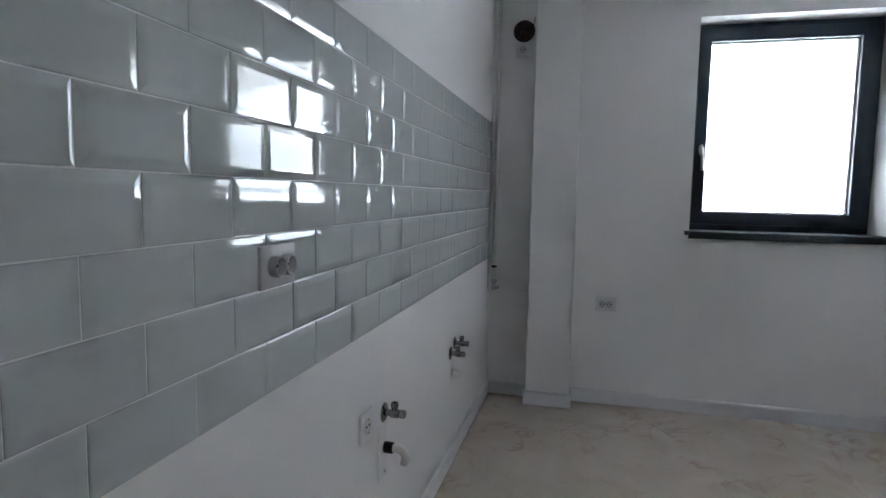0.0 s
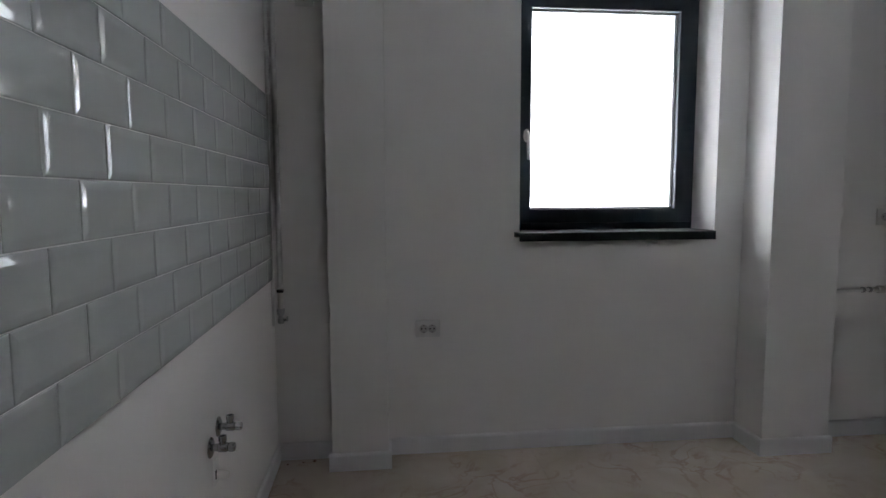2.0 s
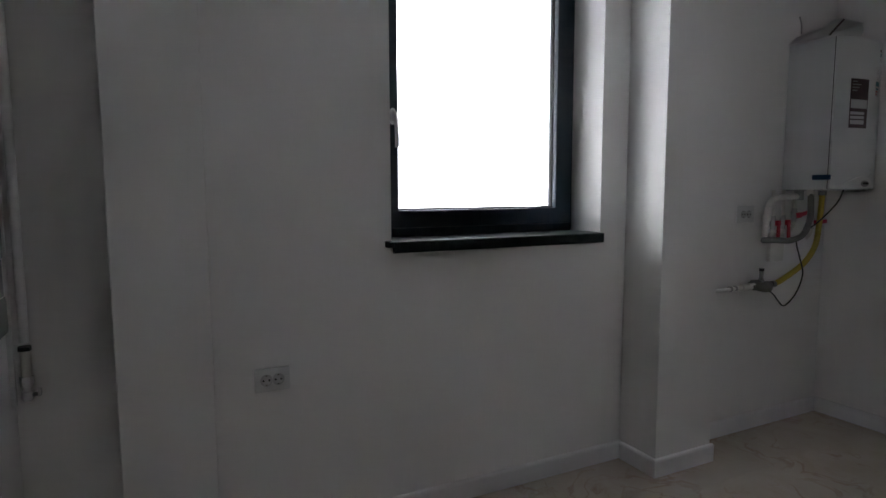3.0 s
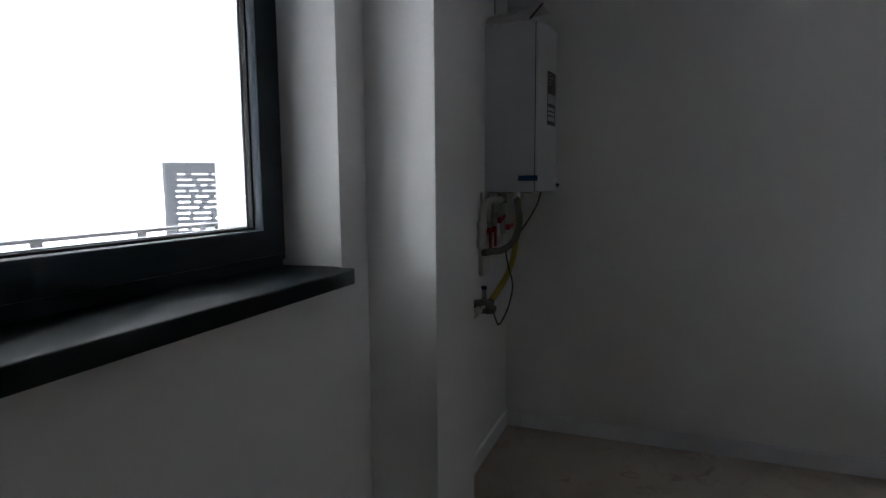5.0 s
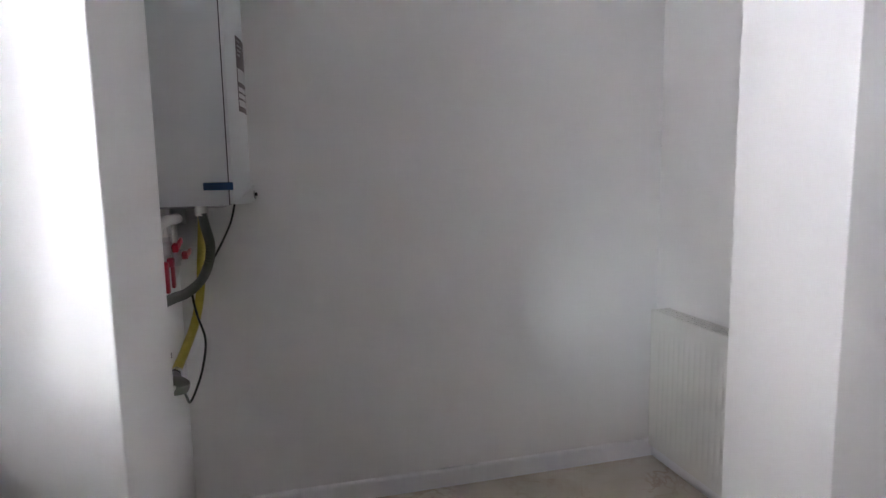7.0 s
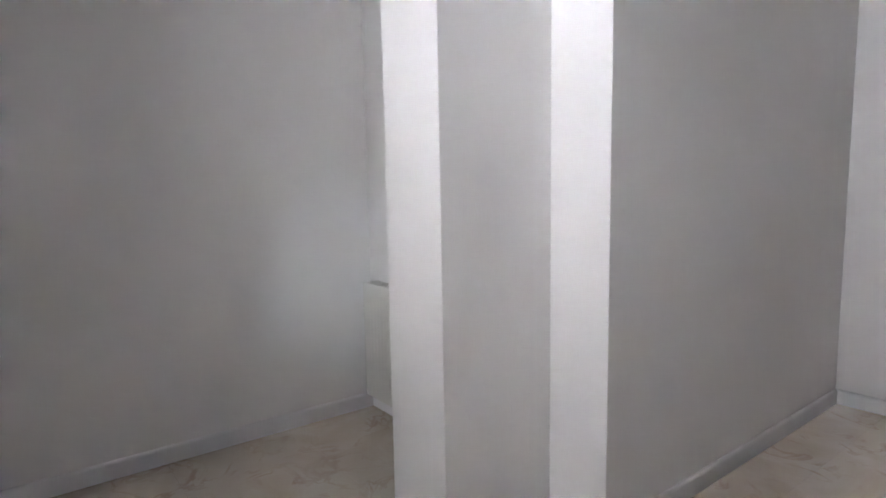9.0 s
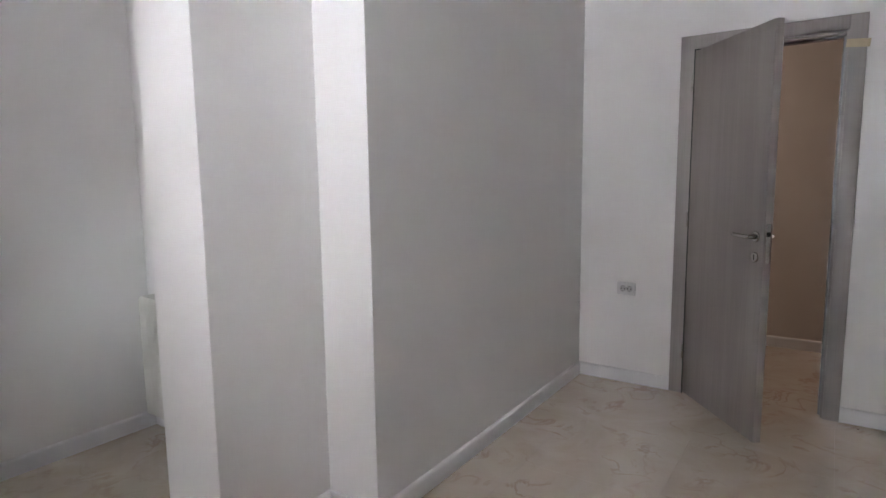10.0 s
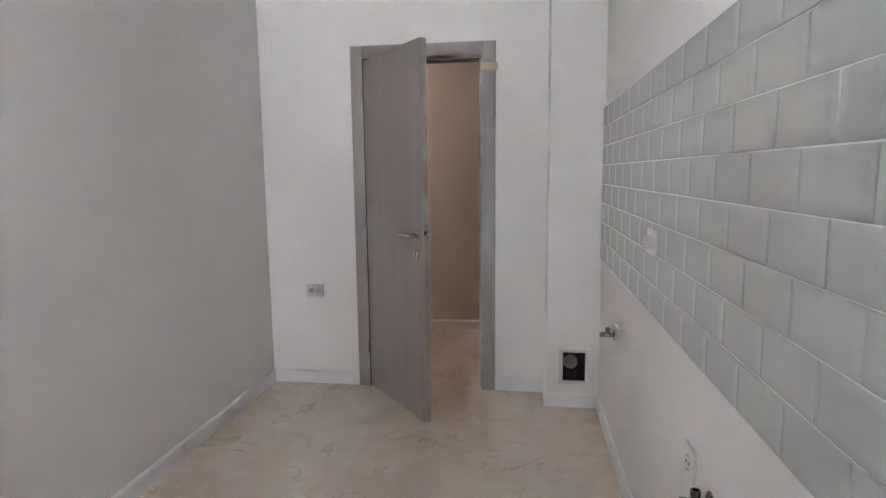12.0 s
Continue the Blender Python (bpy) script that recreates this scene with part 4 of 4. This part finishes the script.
def red_valve(x, z, swing, label):
    t = thing("ball_valve", label, "valve", Matrix.Translation((x, 4.026, z)), "red-lever valves under the boiler")
    part("body", lathe(((0.0, -0.035), (0.012, -0.035), (0.012, -0.022), (0.016, -0.018), (0.016, 0.018), (0.012, 0.022), (0.012, 0.035), (0.0, 0.035)), None, 14), LIGHT_GREY, t)
    part("stem", lathe(((0.0, 0), (0.006, 0), (0.006, 0.030), (0.0, 0.030)), Matrix.Rotation(radians(90), 4, "X"), 10), CHROME, t)
    bm = boxed((-0.013, -0.036, -0.013, 0.014, -0.018, 0.013), (0.010, -0.036, -0.010, 0.080, -0.026, 0.010), bevel=0.003)
    lever = part("lever", bm, RED, t, "red lever handle")
    lever.matrix_local = Matrix.Rotation(radians(swing), 4, "Y")
    part("up_pipe", tube(((0, 0, 0.03), (0, 0.006, max(0.04, 1.256 - z))), 0.0085, 12), OLD_PLASTIC, t)
    part("down_pipe", tube(smooth_path(((0, 0, -0.03), (0, 0.004, -0.06), (0, 0.020, -0.085), (0, 0.038, -0.09)), 4), 0.0085, 12), OLD_PLASTIC, t)
    return t


red_valve(3.235, 1.088, 90, "red-lever water valve turned down")
red_valve(3.315, 1.090, 86, "red-lever water valve turned down")
red_valve(3.405, 1.125, -12, "red-lever water valve turned sideways")
red_valve(3.560, 1.082, -4, "red-lever water valve turned sideways")

cord = thing("power_cable", "thin black cable hanging from the boiler to the regulator", "cable")
part("cable", tube(smooth_path(((3.458, 3.818, 1.256), (3.440, 3.835, 1.19), (3.371, 3.879, 1.096), (3.312, 3.928, 1.030), (3.304, 3.942, 0.99), (3.325, 3.936, 0.918), (3.332, 3.918, 0.834), (3.318, 3.930, 0.747), (3.290, 3.950, 0.685), (3.256, 3.962, 0.663), (3.215, 3.962, 0.690), (3.175, 3.960, 0.725), (3.120, 3.948, 0.752)), 9), 0.0036, 10), BLACK, cord)

# ---- bits on the floor ----
for x, y, s in ((0.52, 0.02 + 0.05, 1.0), (0.17, 4.06, 1.3), (0.12, 4.05, 0.9), (0.05, 4.04, 0.8)):
    rng = random.Random(int(x * 100))
    bm = bmesh.new()
    bmesh.ops.create_icosphere(bm, subdivisions=2, radius=0.006 * s)
    for q in bm.verts:
        q.co *= rng.uniform(0.75, 1.2)
        q.co.z = q.co.z * 0.45 + 0.0025 * s
    crumb = part("rubble_crumb", bm, DIRT, None)
    crumb.location = (x, y, 0.0)
    tagged(crumb, "small rusty crumb of builder's rubble on the floor", "rubble", "rubble crumbs")

# unseen ceiling lamp added to brighten the hall, to the side of the doorway
lamp = thing("hall_fill_lamp", "unseen warm ceiling lamp added to brighten the hallway", "lamp", Matrix.Translation((2.1, -0.8, 2.65)))
part("fill_lamp_base", lathe(((0.0, -0.012), (0.09, -0.012), (0.095, -0.006), (0.095, 0.0), (0.0, 0.0)), None, 28), PLASTIC, lamp)
hall_fill = new("hall_fill_light", bpy.data.lights.new("hall_fill_light", "AREA"))
hall_fill.data.shape, hall_fill.data.size, hall_fill.data.energy, hall_fill.data.color = "DISK", 0.16, 0.25, (1.0, 0.88, 0.78)
hall_fill.matrix_world = Matrix.Translation((2.1, -0.8, 2.630))

# ---- splashback tiles ----
TL, TH, TD = 0.2025, 0.1025, 0.0
Z_TILE, Y_TILE0, Y_TILE1 = 0.872, 0.218, 4.030
wall_west = bpy.data.objects["wall_west"]
part("grout", boxed((0.0, Y_TILE0, Z_TILE, 0.0058, Y_TILE1, Z_TILE + 8 * TH)), GROUT, wall_west, "pale grout between the tiles", smooth=False)
tile_meshes = {}


def tile_mesh(length, cut0, cut1):
    """A glazed metro tile, its face raised inside a bevel; a cut end has no bevel."""
    key = (round(length, 3), cut0, cut1)
    if key not in tile_meshes:
        h, b = 0.100, 0.0135
        bm = bmesh.new()
        rings = []
        for inset, x in ((0, 0.003), (0, 0.0066), (0.0008, 0.0074), (0.0026, 0.0080), (0.0065, 0.0086), (b, 0.00945), (b + 0.0030, 0.00965)):
            y0, y1 = (0 if cut0 else inset), length - (0 if cut1 else inset)
            rings.append([bm.verts.new((x, y, z)) for y, z in ((y0, inset), (y1, inset), (y1, h - inset), (y0, h - inset))])
        for r, s in zip(rings, rings[1:]):
            for k in range(4):
                j = (k + 1) % 4
                bm.faces.new((r[k], r[j], s[j], s[k]))
        bm.faces.new(rings[-1])
        tile_meshes[key] = mesh_of("tile", bm, TILE)
    return tile_meshes[key]


rng = random.Random(11)
for row in range(8):
    z = Z_TILE + row * TH + 0.00125
    first = 1.187 + (0 if row % 2 else TL / 2)
    first -= TL * math.ceil((first - Y_TILE0) / TL)
    y = first
    while y < Y_TILE1 - 0.01:
        a, b = max(y + 0.00125, Y_TILE0), min(y + TL - 0.00125, Y_TILE1)
        if b - a > 0.012:
            t = new("tile", tile_mesh(b - a, a == Y_TILE0, b == Y_TILE1))
            t.parent = wall_west
            t.location = (rng.uniform(-0.0004, 0.0004), a, z)
            t.rotation_euler = (rng.uniform(-0.0012, 0.0012), rng.uniform(-0.0022, 0.0022), rng.uniform(-0.0022, 0.0022))
        y += TL

# ---- floor tiles ----
floor = bpy.data.objects["floor"]
SIZE = 0.60
floor_mesh = mesh_of("floor_tile", boxed((0.0003, 0.0003, -0.0014, SIZE - 0.0003, SIZE - 0.0003, 0.0)), MARBLE)
cut_meshes = {}


def floor_piece(x0, y0, x1, y1):
    key = (round(x1 - x0, 3), round(y1 - y0, 3))
    if key == (SIZE, SIZE):
        me = floor_mesh
    elif key in cut_meshes:
        me = cut_meshes[key]
    else:
        me = cut_meshes[key] = mesh_of("floor_tile", boxed((0.0003, 0.0003, -0.0014, key[0] - 0.0003, key[1] - 0.0003, 0.0)), MARBLE)
    p = new("floor_tile", me)
    p.parent, p.location = floor, (x0, y0, 0)


for i in range(-2, 7):
    for j in range(-3, 8):
        x0, y0 = 0.02 + SIZE * i, 0.12 + SIZE * j
        x1, y1 = x0 + SIZE, y0 + SIZE
        x0, x1, y0, y1 = max(x0, -1.0), min(x1, X_EAST), max(y0, -1.372), min(y1, 4.10)
        if x1 - x0 > 0.03 and y1 - y0 > 0.03 and not (x0 > 2.62 and y1 < 2.0) and not (x1 < 0 and y0 > -0.15):
            floor_piece(x0, y0, x1, y1)
